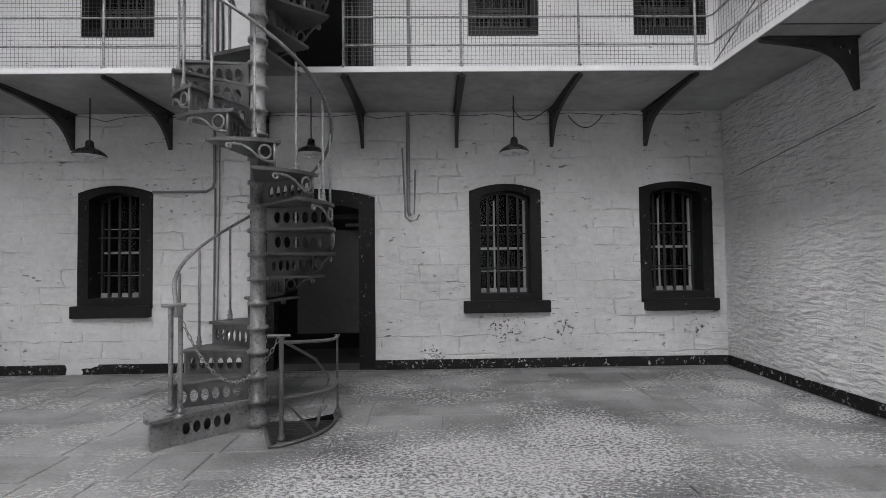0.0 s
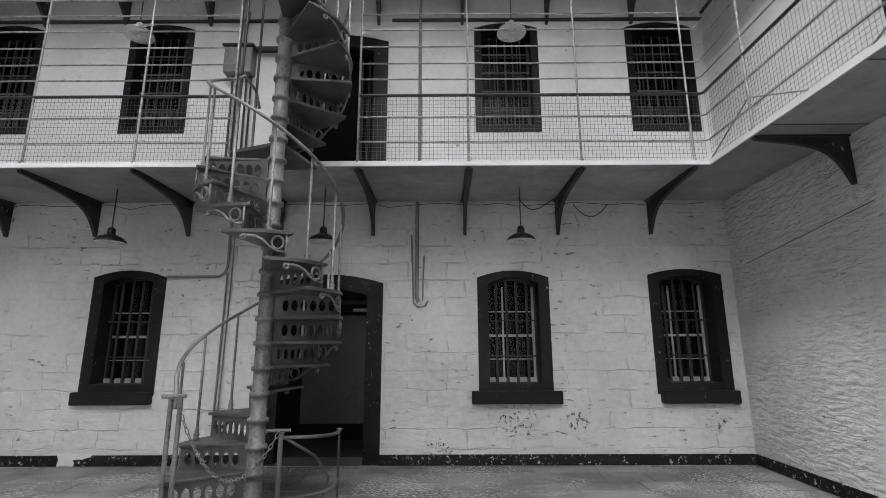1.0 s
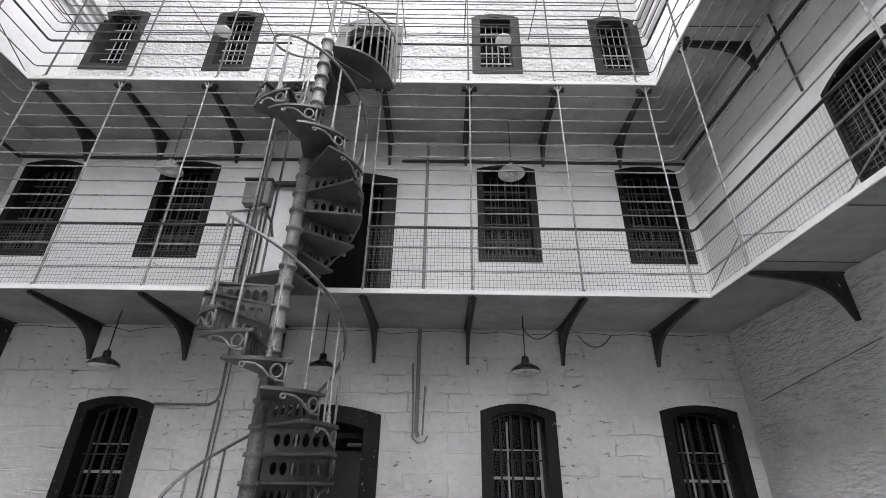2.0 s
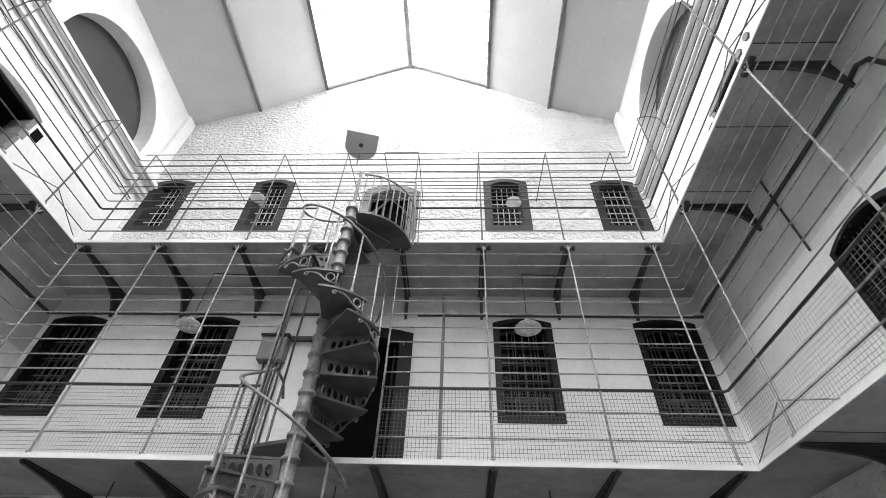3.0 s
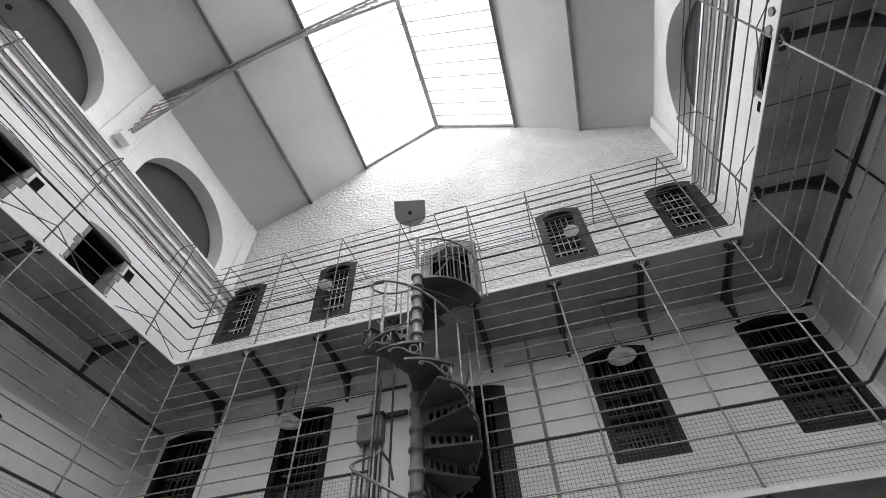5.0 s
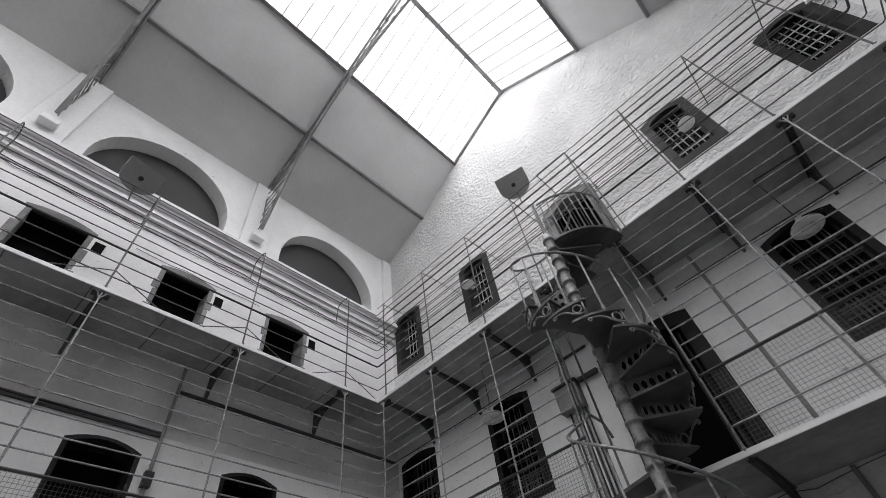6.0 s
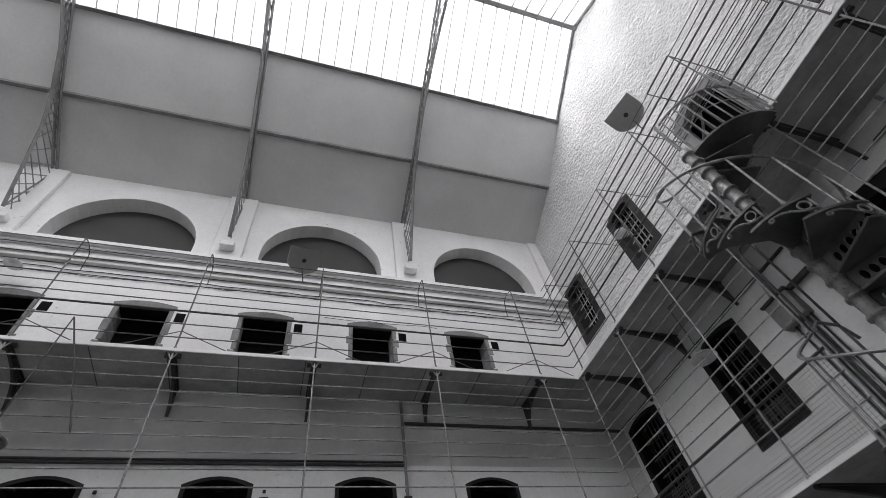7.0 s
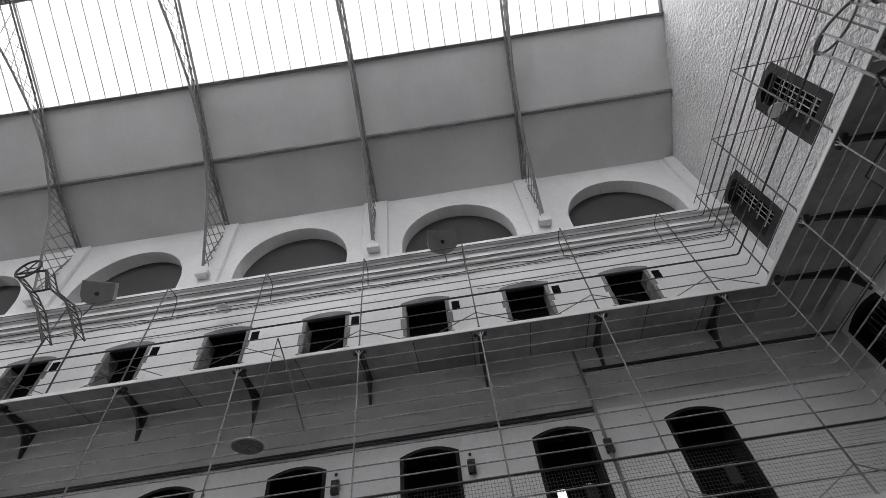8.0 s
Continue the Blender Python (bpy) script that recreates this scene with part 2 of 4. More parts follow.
def tube(bm, pts, r, seg=8, closed=False, flat=1.0):
    """A round bar along points. flat: its height against its width."""
    pts = [Vector(p) for p in pts]
    n = len(pts)
    rings, ref = [], None
    for k, p in enumerate(pts):
        a = pts[(k - 1) % n] if closed or k else pts[0]
        b = pts[(k + 1) % n] if closed or k < n - 1 else pts[-1]
        d = (b - a).normalized()
        if ref is None:
            ref = Vector((0, 0, 1)) if abs(d.z) < 0.9 else Vector((1, 0, 0))
        u = d.cross(ref)
        u = u.normalized() if u.length > 1e-4 else d.orthogonal().normalized()
        w = u.cross(d).normalized()
        rr = r[k] if isinstance(r, (list, tuple)) else r
        rings.append([bm.verts.new(p + u * (math.cos(2 * math.pi * j / seg) * rr) + w * (math.sin(2 * math.pi * j / seg) * rr * flat)) for j in range(seg)])
    for k in range(n if closed else n - 1):
        a, b = rings[k], rings[(k + 1) % n]
        for j in range(seg):
            bm.faces.new((a[j], a[(j + 1) % seg], b[(j + 1) % seg], b[j]))
    if not closed:
        bm.faces.new(rings[0][::-1])
        bm.faces.new(rings[-1])
    return bm


def turned(bm, profile, centre=(0, 0, 0), seg=16):
    """A turned shape about an upright axis from (radius, height) pairs."""
    c = Vector(centre)
    rings = []
    for r, z in profile:
        rings.append([bm.verts.new(c + Vector((max(r, 1e-4) * math.cos(2 * math.pi * j / seg), max(r, 1e-4) * math.sin(2 * math.pi * j / seg), z))) for j in range(seg)])
    for a, b in zip(rings, rings[1:]):
        for j in range(seg):
            bm.faces.new((a[j], a[(j + 1) % seg], b[(j + 1) % seg], b[j]))
    bm.faces.new(rings[0][::-1])
    bm.faces.new(rings[-1])
    return bm


def plate(bm, outer, holes, place, thick):
    """A flat plate with holes. outer and holes: loops of (u, v); place(u, v, w) gives the point w through the thickness."""
    from mathutils.geometry import tessellate_polygon
    loops = [outer, *holes]
    flat = [p for loop in loops for p in loop]
    tris = tessellate_polygon([[Vector((p[0], p[1], 0)) for p in loop] for loop in loops])
    a = [bm.verts.new(place(p[0], p[1], 0)) for p in flat]
    b = [bm.verts.new(place(p[0], p[1], thick)) for p in flat]
    for i, j, k in tris:
        bm.faces.new((a[i], a[j], a[k]))
        bm.faces.new((b[k], b[j], b[i]))
    k = 0
    for loop in loops:
        n = len(loop)
        for j in range(n):
            i0, i1 = k + j, k + (j + 1) % n
            bm.faces.new((a[i0], a[i1], b[i1], b[i0]))
        k += n
    return bm


def arched(x0, x1, z0, z1, rise, n=8):
    """The loop of an opening with a segmental arch: sides to z1, crown rise higher."""
    pts = [(x0, z0), (x1, z0)]
    for k in range(n + 1):
        s = 1 - 2 * k / n
        pts.append(((x0 + x1) / 2 + s * (x1 - x0) / 2, z1 + rise * (1 - s * s)))
    return pts


def half_round(c, r, z0, n=20, flat=1.0):
    return [(c + r * math.cos(math.pi * k / n), z0 + flat * r * math.sin(math.pi * k / n)) for k in range(n + 1)]


def oval(c, d, rx, rz, n=12):
    return [(c + rx * math.cos(2 * math.pi * k / n), d + rz * math.sin(2 * math.pi * k / n)) for k in range(n)]


def on_north(u, v, w):
    return Vector((u, YN + w, v))


def on_left(u, v, w):
    return Vector((XL - w, u, v))


def on_right(u, v, w):
    return Vector((XR + w, u, v))


# ---- the large structure ----
G1, G2 = 4.08, 7.91
EDGE_Y, EDGE_XL, EDGE_XR = 6.05, -7.3, 3.38
DOOR = (-2.86, -1.07)
EAVE_Z = 14.52

# windows of the end wall: centre, width, bottom, spring, rise
GROUND_WINDOWS = [(-5.06, 1.12, 1.0, 2.78, 0.11), (0.98, 1.1, 1.0, 2.755, 0.11), (3.68, 1.13, 1.0, 2.79, 0.09)]
MIDDLE_WINDOWS = [(-7.72, 1.08, 5.25, 7.2, 0.1), (-5.05, 1.1, 5.25, 7.2, 0.1), (1.0, 1.09, 5.25, 7.2, 0.1), (3.67, 1.13, 5.25, 7.2, 0.1)]
UPPER_WINDOWS = [(-7.7, 1.08, 9.76, 11.6, 0.12), (-5.0, 1.06, 9.76, 11.6, 0.12), (0.95, 1.1, 9.76, 11.58, 0.12), (3.67, 1.14, 9.76, 11.5, 0.14)]


def hole(w):
    return arched(w[0] - w[1] / 2, w[0] + w[1] / 2, w[2], w[3], w[4])


def band(name, z0, z1, holes, mat, label, top=None):
    outer = [(XL - 0.5, z0), (XR + 0.5, z0)] + (top or [(XR + 0.5, z1), (XL - 0.5, z1)])
    tagged(part(name, plate(bmesh.new(), outer, holes, on_north, 0.45), mat), label, "wall", kind="structure")


band("wall_north_ground", -0.3, 4.04, [hole(w) for w in GROUND_WINDOWS] + [arched(*DOOR, 0.002, 2.68, 0.14)], WHITEWASH,
     "whitewashed rubble stone end wall with flaking paint")
band("wall_north_band", 7.36, 7.87, [], GREY_BAND, "grey band of wall under the gallery")
band("wall_north_middle", 4.04, 7.36, [hole(w) for w in MIDDLE_WINDOWS] + [arched(-2.86, -1.07, 4.1, 6.95, 0.14)], PLASTER,
     "smooth white painted end wall at the first gallery")
band("wall_north_gable", 7.87, 0, [hole(w) for w in UPPER_WINDOWS] + [arched(-2.64, -1.21, 7.93, 11.2, 0.3)], ROUGH_WHITE,
     "white rough stone gable wall under the roof",
     [(XR + 0.5, EAVE_Z - 0.2), (XR, EAVE_Z), PUR_R, SKY_R, RIDGE, SKY_L, PUR_L, (XL, EAVE_Z), (XL - 0.5, EAVE_Z - 0.2)])
# added sheets close the rooms behind, coloured near-black as if unlit
tagged(part("wall_north_back", boxed(XL - 0.5, XR + 0.5, YN + 1.9, YN + 2.1, -0.3, 18.5), VOID), "added near-black sheet for the unlit space behind the windows", "wall", kind="structure")
tagged(part("floor_north", boxed(XL, XR, YN + 0.45, YN + 1.9, -0.3, -0.004), VOID), "passage floor coloured near-black for the unlit passage", "floor", kind="structure")

CELL_Y = [3.98 - 2.41 * k for k in range(11)]
CELL_Y_UP = [4.18 - 2.42 * k for k in range(11)]
ARCH_Y = [5.2 - 4.76 * k for k in range(6)]


def side_wall(name, place, label):
    low = [arched(c - 0.52, c + 0.52, 4.1, 6.1, 0.13) for c in CELL_Y]
    holes = [arched(c - 0.52, c + 0.52, 7.93, 9.88, 0.1) for c in CELL_Y_UP]
    holes += [[(c - 1.6, 11.2), (c + 1.6, 11.2)] + half_round(c, 1.6, 12.13) for c in ARCH_Y]
    def zone(z0, z1):
        return [(YS, z0), (YN, z0), (YN, z1), (YS, z1)]
    tagged(part(name + "_lower", plate(bmesh.new(), zone(4.04, 6.45), low, place, 0.5), PLASTER), label, "wall", kind="structure")
    tagged(part(name + "_band", plate(bmesh.new(), zone(6.45, 7.87), [], place, 0.5), GREY_BAND), "grey band of wall under the gallery", "wall", kind="structure")
    outer = zone(7.87, EAVE_Z)
    tagged(part(name, plate(bmesh.new(), outer, holes, place, 0.5), PLASTER), label, "wall", kind="structure")


side_wall("wall_left", on_left, "white painted side wall with rows of cell doorways")
side_wall("wall_right", on_right, "white painted side wall with rows of cell doorways")
tagged(part("wall_left_ground", boxed(XL - 0.5, XL, YS, YN, -0.3, 4.04), WHITEWASH), "whitewashed rubble stone side wall", "wall", kind="structure")
tagged(part("wall_right_ground", boxed(XR, XR + 0.5, YS, YN, -0.3, 4.04), LUMPY), "whitewashed rubble stone side wall with lumpy courses", "wall", kind="structure")
# added near-black sheet behind each row of cells, for their lack of light
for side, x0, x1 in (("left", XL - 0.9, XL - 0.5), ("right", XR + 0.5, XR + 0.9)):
    tagged(part("wall_%s_back" % side, boxed(x0, x1, YS, YN + 0.5, 4.0, 14.4), VOID), "added near-black sheet for the unlit space of the cells", "wall", kind="structure")
tagged(part("wall_south", boxed(XL - 0.5, XR + 0.5, YS - 0.4, YS, -0.3, 18.5), PLASTER), "plain white end wall", "wall", kind="structure")

# floor sheet; the flagstones lie in it
tagged(part("floor", boxed(XL - 0.5, XR + 0.5, YS, YN + 0.45, -0.3, -0.012), FLAG), "worn grey stone floor", "floor", kind="structure")

# skirting
skirt = bmesh.new()
block(skirt, XL, DOOR[0] - 0.002, YN - 0.022, YN, 0, 0.15, 0.004)
block(skirt, DOOR[1] + 0.002, XR, YN - 0.022, YN, 0, 0.15, 0.004)
tagged(part("baseboard_north", skirt, SKIRTING), "black painted skirting band with chipped paint", "baseboard", kind="structure")
tagged(part("baseboard_right", boxed(XR - 0.022, XR, YS, YN - 0.024, 0, 0.15, bevel=0.004), SKIRTING), "black painted skirting band with chipped paint", "baseboard", kind="structure")


flake = [(-5.78, 0.002), (-5.66, 0.006), (-5.53, 0.002), (-5.52, 0.05), (-5.55, 0.085), (-5.48, 0.1), (-5.4, 0.095), (-5.34, 0.12), (-5.3, 0.125), (-5.26, 0.17), (-5.79, 0.172), (-5.76, 0.09)]
tagged(part("trim_patch", plate(bmesh.new(), flake, [], lambda u, v, w: on_north(u, v, w - 0.027), 0.0045), EDGE), "bare white patch on the black skirting", "trim", kind="structure")


def slope(name, a, b, mat, label, thick=0.12):
    """A strip of the roof from the line a to the line b."""
    d = Vector((b[0] - a[0], 0, b[1] - a[1])).normalized()
    n = Vector((-d.z, 0, d.x))
    n = n if n.z > 0 else -n
    bm = bmesh.new()
    v = []
    for y in (YS, YN):
        for p, w in ((a, 0), (b, 0), (b, thick), (a, thick)):
            v.append(bm.verts.new(Vector((p[0], y, p[1])) + n * w))
    for q in ((0, 1, 2, 3), (4, 5, 6, 7), (0, 1, 5, 4), (1, 2, 6, 5), (2, 3, 7, 6), (3, 0, 4, 7)):
        bm.faces.new([v[k] for k in q])
    tagged(part(name, bm, mat), label, "ceiling", kind="structure")


slope("ceiling_lower_left", (XL - 0.5, EAVE_Z - 0.27), PUR_L, BOARD, "pale grey boarded roof slope")
slope("ceiling_upper_left", PUR_L, SKY_L, BOARD, "pale grey boarded roof slope below the glazing")
slope("ceiling_lower_right", (XR + 0.5, EAVE_Z - 0.27), PUR_R, BOARD, "pale grey boarded roof slope")
slope("ceiling_upper_right", PUR_R, SKY_R, BOARD, "pale grey boarded roof slope below the glazing")


# ---- roof glazing ----
def along(p, y):
    return (p[0], y, p[1])


skylight = thing("skylight", along(RIDGE, YN), "long glazed ridge skylight with thin glazing bars", "skylight", kind="structure")
ridge = bmesh.new()
block(ridge, RIDGE[0] - 0.07, RIDGE[0] + 0.07, YS, YN - 0.004, RIDGE[1] - 0.14, RIDGE[1] - 0.01)
part("ridge_beam", ridge, STEEL, skylight)
for a in (SKY_L, SKY_R):
    part("eaves_beam", boxed(a[0] - 0.05, a[0] + 0.05, YS, YN - 0.004, a[1] - 0.08, a[1] - 0.005), STEEL, skylight)
STEP = 0.474
rows = int((YN - YS) / STEP)
for a in (SKY_L, SKY_R):
    d = Vector((RIDGE[0] - a[0], 0, RIDGE[1] - a[1]))
    n = Vector((-d.z, 0, d.x)).normalized()
    n = n if n.z > 0 else -n
    w = n * 0.03
    p0, p1 = Vector(along(a, 0)), Vector(along(RIDGE, 0))
    bar = tube(bmesh.new(), [p0, p1], 0.021, 4)
    bar_me = mesh_of("glazing_bar", bar, PALE_BARS)
    glass = bmesh.new()
    vs = [glass.verts.new(p) for p in (p0 + w, p1 + w, p1 + w + Vector((0, STEP - 0.02, 0)), p0 + w + Vector((0, STEP - 0.02, 0)))]
    f = glass.faces.new(vs)
    ext = bmesh.ops.extrude_face_region(glass, geom=[f])
    bmesh.ops.translate(glass, verts=[g for g in ext["geom"] if isinstance(g, bmesh.types.BMVert)], vec=n * 0.006)
    glass_me = mesh_of("pane", glass, ROOF_GLASS)
    off = -ORIGIN[skylight]
    for k in range(rows):
        y = YN - STEP * (k + 1)
        shared("glazing_bar", bar_me, skylight, Matrix.Translation(off + Vector((0, y, 0))))
        pane = shared("pane", glass_me, skylight, Matrix.Translation(off + Vector((0, y + 0.01, 0))))
        pane.visible_shadow = False
part("end_rail", tube(tube(bmesh.new(), [along(SKY_L, YN - 0.05), along(RIDGE, YN - 0.05)], 0.05, 4), [along(RIDGE, YN - 0.05), along(SKY_R, YN - 0.05)], 0.05, 4), STEEL, skylight)

for a, z in ((PUR_L, 1), (PUR_R, -1)):
    bm = bmesh.new()
    block(bm, a[0] - 0.05, a[0] + 0.05, YS, YN - 0.004, a[1] - 0.11, a[1] - 0.005)
    tagged(part("purlin", bm, STEEL), "grey painted iron purlin along the roof", "beam", group="purlins")


# ---- trusses ----
def roof_line(s):
    """A point of the roof's underside, s from 0 at the left eave to 1 at the ridge."""
    pts = [(XL + 0.02, EAVE_Z - 0.05), PUR_L, SKY_L, RIDGE]
    k = min(int(s * 3), 2)
    f = s * 3 - k
    return Vector((pts[k][0] + (pts[k + 1][0] - pts[k][0]) * f, 0, pts[k][1] + (pts[k + 1][1] - pts[k][1]) * f - 0.12))


def lower_line(s):
    pts = [(-8.05, 12.2), (-7.55, 13.2), (-6.95, 14.35), (-6.38, 14.98), (-5.4, 15.8), (-4.5, 16.22), (-3.3, 16.6), (RIDGE[0], 16.82)]
    f = s * 7
    k = min(int(f), 6)
    f -= k
    return Vector((pts[k][0] + (pts[k + 1][0] - pts[k][0]) * f, 0, pts[k][1] + (pts[k + 1][1] - pts[k][1]) * f))


def upper_point(s):
    """Where the square to the lower chord meets the wall or the roof."""
    p, q = lower_line(max(s - 0.02, 0)), lower_line(min(s + 0.02, 1))
    at, d = lower_line(s), (q - p).normalized()
    n = Vector((-d.z, 0, d.x))
    edge = [Vector((XL + 0.03, 0, 12.2))] + [roof_line(k / 3) for k in range(4)]
    edge[1] = Vector((XL + 0.03, 0, EAVE_Z - 0.14))
    best = None
    for a, b in zip(edge, edge[1:]):
        e = b - a
        det = n.x * -e.z + e.x * n.z
        if abs(det) < 1e-6:
            continue
        r = a - at
        f = (n.x * r.z - n.z * r.x) / det
        k = (r.x * -e.z + e.x * r.z) / det
        if -0.02 <= f <= 1.02 and k > 0 and (best is None or k < best):
            best = k
    return at + n * (best or 0.1)


def mirrored(p):
    return Vector((2 * RIDGE[0] - p.x, p.y, p.z))


TRUSS_Y = [2.82 - 4.74 * k for k in range(5)]
truss = thing("roof_truss", (RIDGE[0], TRUSS_Y[0], RIDGE[1]), "grey iron lattice arch truss under the roof", "truss", group="roof trusses")
for side in (0, 1):
    flip = mirrored if side else (lambda p: p)
    at_y = Vector((0, TRUSS_Y[0], 0))
    chord = bmesh.new()
    for dy in (-0.05, 0.05):
        tube(chord, [flip(roof_line(k / 12)) + at_y + Vector((0, dy, 0)) for k in range(13)], 0.04, 4)
    part("top_chord", chord, STEEL, truss)
    chord = bmesh.new()
    low = [flip(lower_line(k / 18)) + at_y for k in range(19)]
    tube(chord, low, 0.045, 4)
    part("bottom_chord", chord, STEEL, truss)
    part("strut", tube(bmesh.new(), [flip(Vector((XL + 0.03, 0, EAVE_Z - 0.1))) + at_y, low[0]], 0.025, 4), STEEL, truss)
    n = 26
    for k in range(n - 1):
        a, b = flip(upper_point(k / n)) + at_y, flip(lower_line((k + 2) / n)) + at_y
        c, d = flip(lower_line(k / n)) + at_y, flip(upper_point((k + 2) / n if k < n - 2 else 1.0)) + at_y
        part("brace", tube(bmesh.new(), [a, b], 0.014, 4), STEEL, truss)
        part("brace", tube(bmesh.new(), [c, d], 0.014, 4), STEEL, truss)
for y in TRUSS_Y[1:]:
    copy_thing(truss, pose(RIDGE[0], y, RIDGE[1]))


# ---- clerestory: cornice, pilasters, arches ----
def clerestory(place, sign):
    steps = [(0.1, 10.93, 11.03), (0.16, 11.034, 11.12), (0.12, 11.124, 11.26), (0.22, 11.264, 11.34), (0.3, 11.344, 11.42), (0.26, 11.424, 11.53)]
    bm = bmesh.new()
    for out, z0, z1 in steps:
        a, b = place(YS, z0, 0), place(YN - 0.004, z1, -out)
        block(bm, min(a.x, b.x), max(a.x, b.x), YS, YN - 0.004, z0, z1, 0.01)
    tagged(part("cornice", bm, EDGE), "white moulded cornice along the wall", "cornice", kind="structure")
    for y in TRUSS_Y + [YN - 0.18]:
        half = 0.37 if y < 7 else 0.175
        p = thing("pilaster", place(y, 11.53, 0), "white plastered pilaster with a stone corbel", "pilaster", group="pilasters", kind="structure")
        a, b = place(y - half, 0, 0.0), place(y + half, 0, -0.12)
        part("shaft", boxed(min(a.x, b.x), max(a.x, b.x), a.y, b.y, 11.53, EAVE_Z - 0.12, bevel=0.012), PLASTER, p)
        if y < 7:
            a, b = place(y - 0.17, 0, -0.12), place(y + 0.17, 0, -0.34)
            part("corbel", boxed(min(a.x, b.x), max(a.x, b.x), a.y, b.y, 11.88, 12.06, bevel=0.015), EDGE, p)
    for c in ARCH_Y:
        panel = [(c - 1.59, 11.21), (c + 1.59, 11.21)] + half_round(c, 1.59, 12.13)
        ob = part("arch_panel", plate(bmesh.new(), panel, [], lambda u, v, w: place(u, v, 0.42 + w), 0.06), ARCH_BOARD)
        tagged(ob, "grey boarded infill in a round arch", "panel", group="arch infills")


clerestory(on_left, 1)
clerestory(on_right, -1)


# ---- galleries ----
def gallery(z, name, label):
    g = thing(name, (-2, EDGE_Y, z), label, "gallery", kind="structure")
    cuts = [XL, -5.68, -4.2, -2.72, -1.24, 0.235, 1.72, 3.2, XR]
    for a, b in zip(cuts, cuts[1:]):
        part("slab", boxed(a + 0.004, b - 0.004, EDGE_Y + 0.02, YN, z - 0.06, z, bevel=0.006), SOFFIT, g)
    y = EDGE_Y + 0.02
    while y > YS:
        y0 = max(y - 1.16, YS)
        part("slab", boxed(XL, EDGE_XL - 0.02, y0 + 0.006, y, z - 0.06, z, bevel=0.006), SOFFIT, g)
        part("slab", boxed(EDGE_XR + 0.02, XR, y0 + 0.006, y, z - 0.06, z, bevel=0.006), SOFFIT, g)
        y = y0
    for x in cuts[1:-1]:
        part("joint", boxed(x - 0.009, x + 0.009, EDGE_Y + 0.03, YN - 0.004, z - 0.063, z - 0.058), CABLE, g, "dark joint between the slabs")
    y = EDGE_Y + 0.02 - 1.157
    while y > YS + 1:
        for x0, x1 in ((XL + 0.004, EDGE_XL - 0.03), (EDGE_XR + 0.03, XR - 0.004)):
            part("joint", boxed(x0, x1, y - 0.008, y + 0.008, z - 0.063, z - 0.058), CABLE, g, "dark joint between the slabs")
        y -= 1.16
    part("edge", boxed(EDGE_XL - 0.02, EDGE_XR + 0.02, EDGE_Y, EDGE_Y + 0.016, z - 0.055, z + 0.012), EDGE, g, "white painted iron edge")
    part("edge", boxed(EDGE_XL - 0.016, EDGE_XL, YS, EDGE_Y - 0.002, z - 0.055, z + 0.012), EDGE, g, "white painted iron edge")
    part("edge", boxed(EDGE_XR, EDGE_XR + 0.016, YS, EDGE_Y - 0.002, z - 0.055, z + 0.012), EDGE, g, "white painted iron edge")


gallery(G1, "gallery_lower", "cantilevered stone slab gallery with a white edge")
gallery(G2, "gallery_upper", "cantilevered stone slab gallery with a white edge")

POST_X = [-5.68, -4.2, -2.95, -1.24, 0.235, 1.72, 3.2]
POST_Y = [5.17 - 2.37 * k for k in range(12)]
POST_YR = [5.21 - 2.34 * k for k in range(12)]


def bracket_mesh(depth, name):
    """A cast iron bracket: along +x from the wall, its top at z = 0."""
    def arc(k, n=14):
        f = (k / n) ** 1.5
        return (0.04 + (depth - 0.08) * f, -0.56 * (0.08 + 0.18 * (1 - f) + 0.74 * math.exp(-f / 0.14)))
    outer = [(0, 0), (0, -0.57), (0.03, -0.57)] + [arc(k) for k in range(1, 15)] + [(depth, -0.03), (depth, 0)]
    holes = [oval(0.075, -0.15, 0.035, 0.045, 10), oval(0.17, -0.1, 0.03, 0.035, 10), oval(0.26, -0.085, 0.026, 0.026, 8)]
    return mesh_of(name, plate(bmesh.new(), outer, holes, lambda u, v, w: Vector((u, w - 0.025, v)), 0.05), DARK_IRON)


END_BRACKET, SIDE_BRACKET = bracket_mesh(1.5, "web"), bracket_mesh(1.06, "web")
_b = boxed(0, 1.46, -0.055, 0.055, -0.02, -0.002)
END_FLANGE = mesh_of("flange", _b, DARK_IRON)
SIDE_FLANGE = mesh_of("flange", boxed(0, 1.02, -0.055, 0.055, -0.02, -0.002), DARK_IRON)
HEAD = mesh_of("head", block(turned(bmesh.new(), [(0.05, -0.11), (0.07, -0.08), (0.05, -0.05), (0.06, -0.01)], seg=8), -0.035, 0.035, -0.13, 0.13, -0.06, -0.012), DARK_IRON)


def bracket(m, end, head):
    ob = thing("gallery_bracket", m.translation, "dark cast iron bracket carrying the gallery", "bracket", group="gallery brackets")
    ob.matrix_basis = m
    shared("web", END_BRACKET if end else SIDE_BRACKET, ob)
    shared("flange", END_FLANGE if end else SIDE_FLANGE, ob)
    if head:
        shared("head", HEAD, ob, Matrix.Translation((1.44 if end else 1.0, 0, 0)))


for z in (G1 - 0.062, G2 - 0.062):
    for x in [-7.16, -5.72, -4.22, -2.72, -1.24, 0.235, 1.73, 3.22]:
        bracket(pose(x, YN, z, 0, 0, -90), True, z > 6)
    for y in POST_Y:
        bracket(pose(XL, y, z, 0, 0, 0), False, z > 6)
    for y in POST_YR:
        bracket(pose(XR, y, z, 0, 0, 180), False, z > 6)


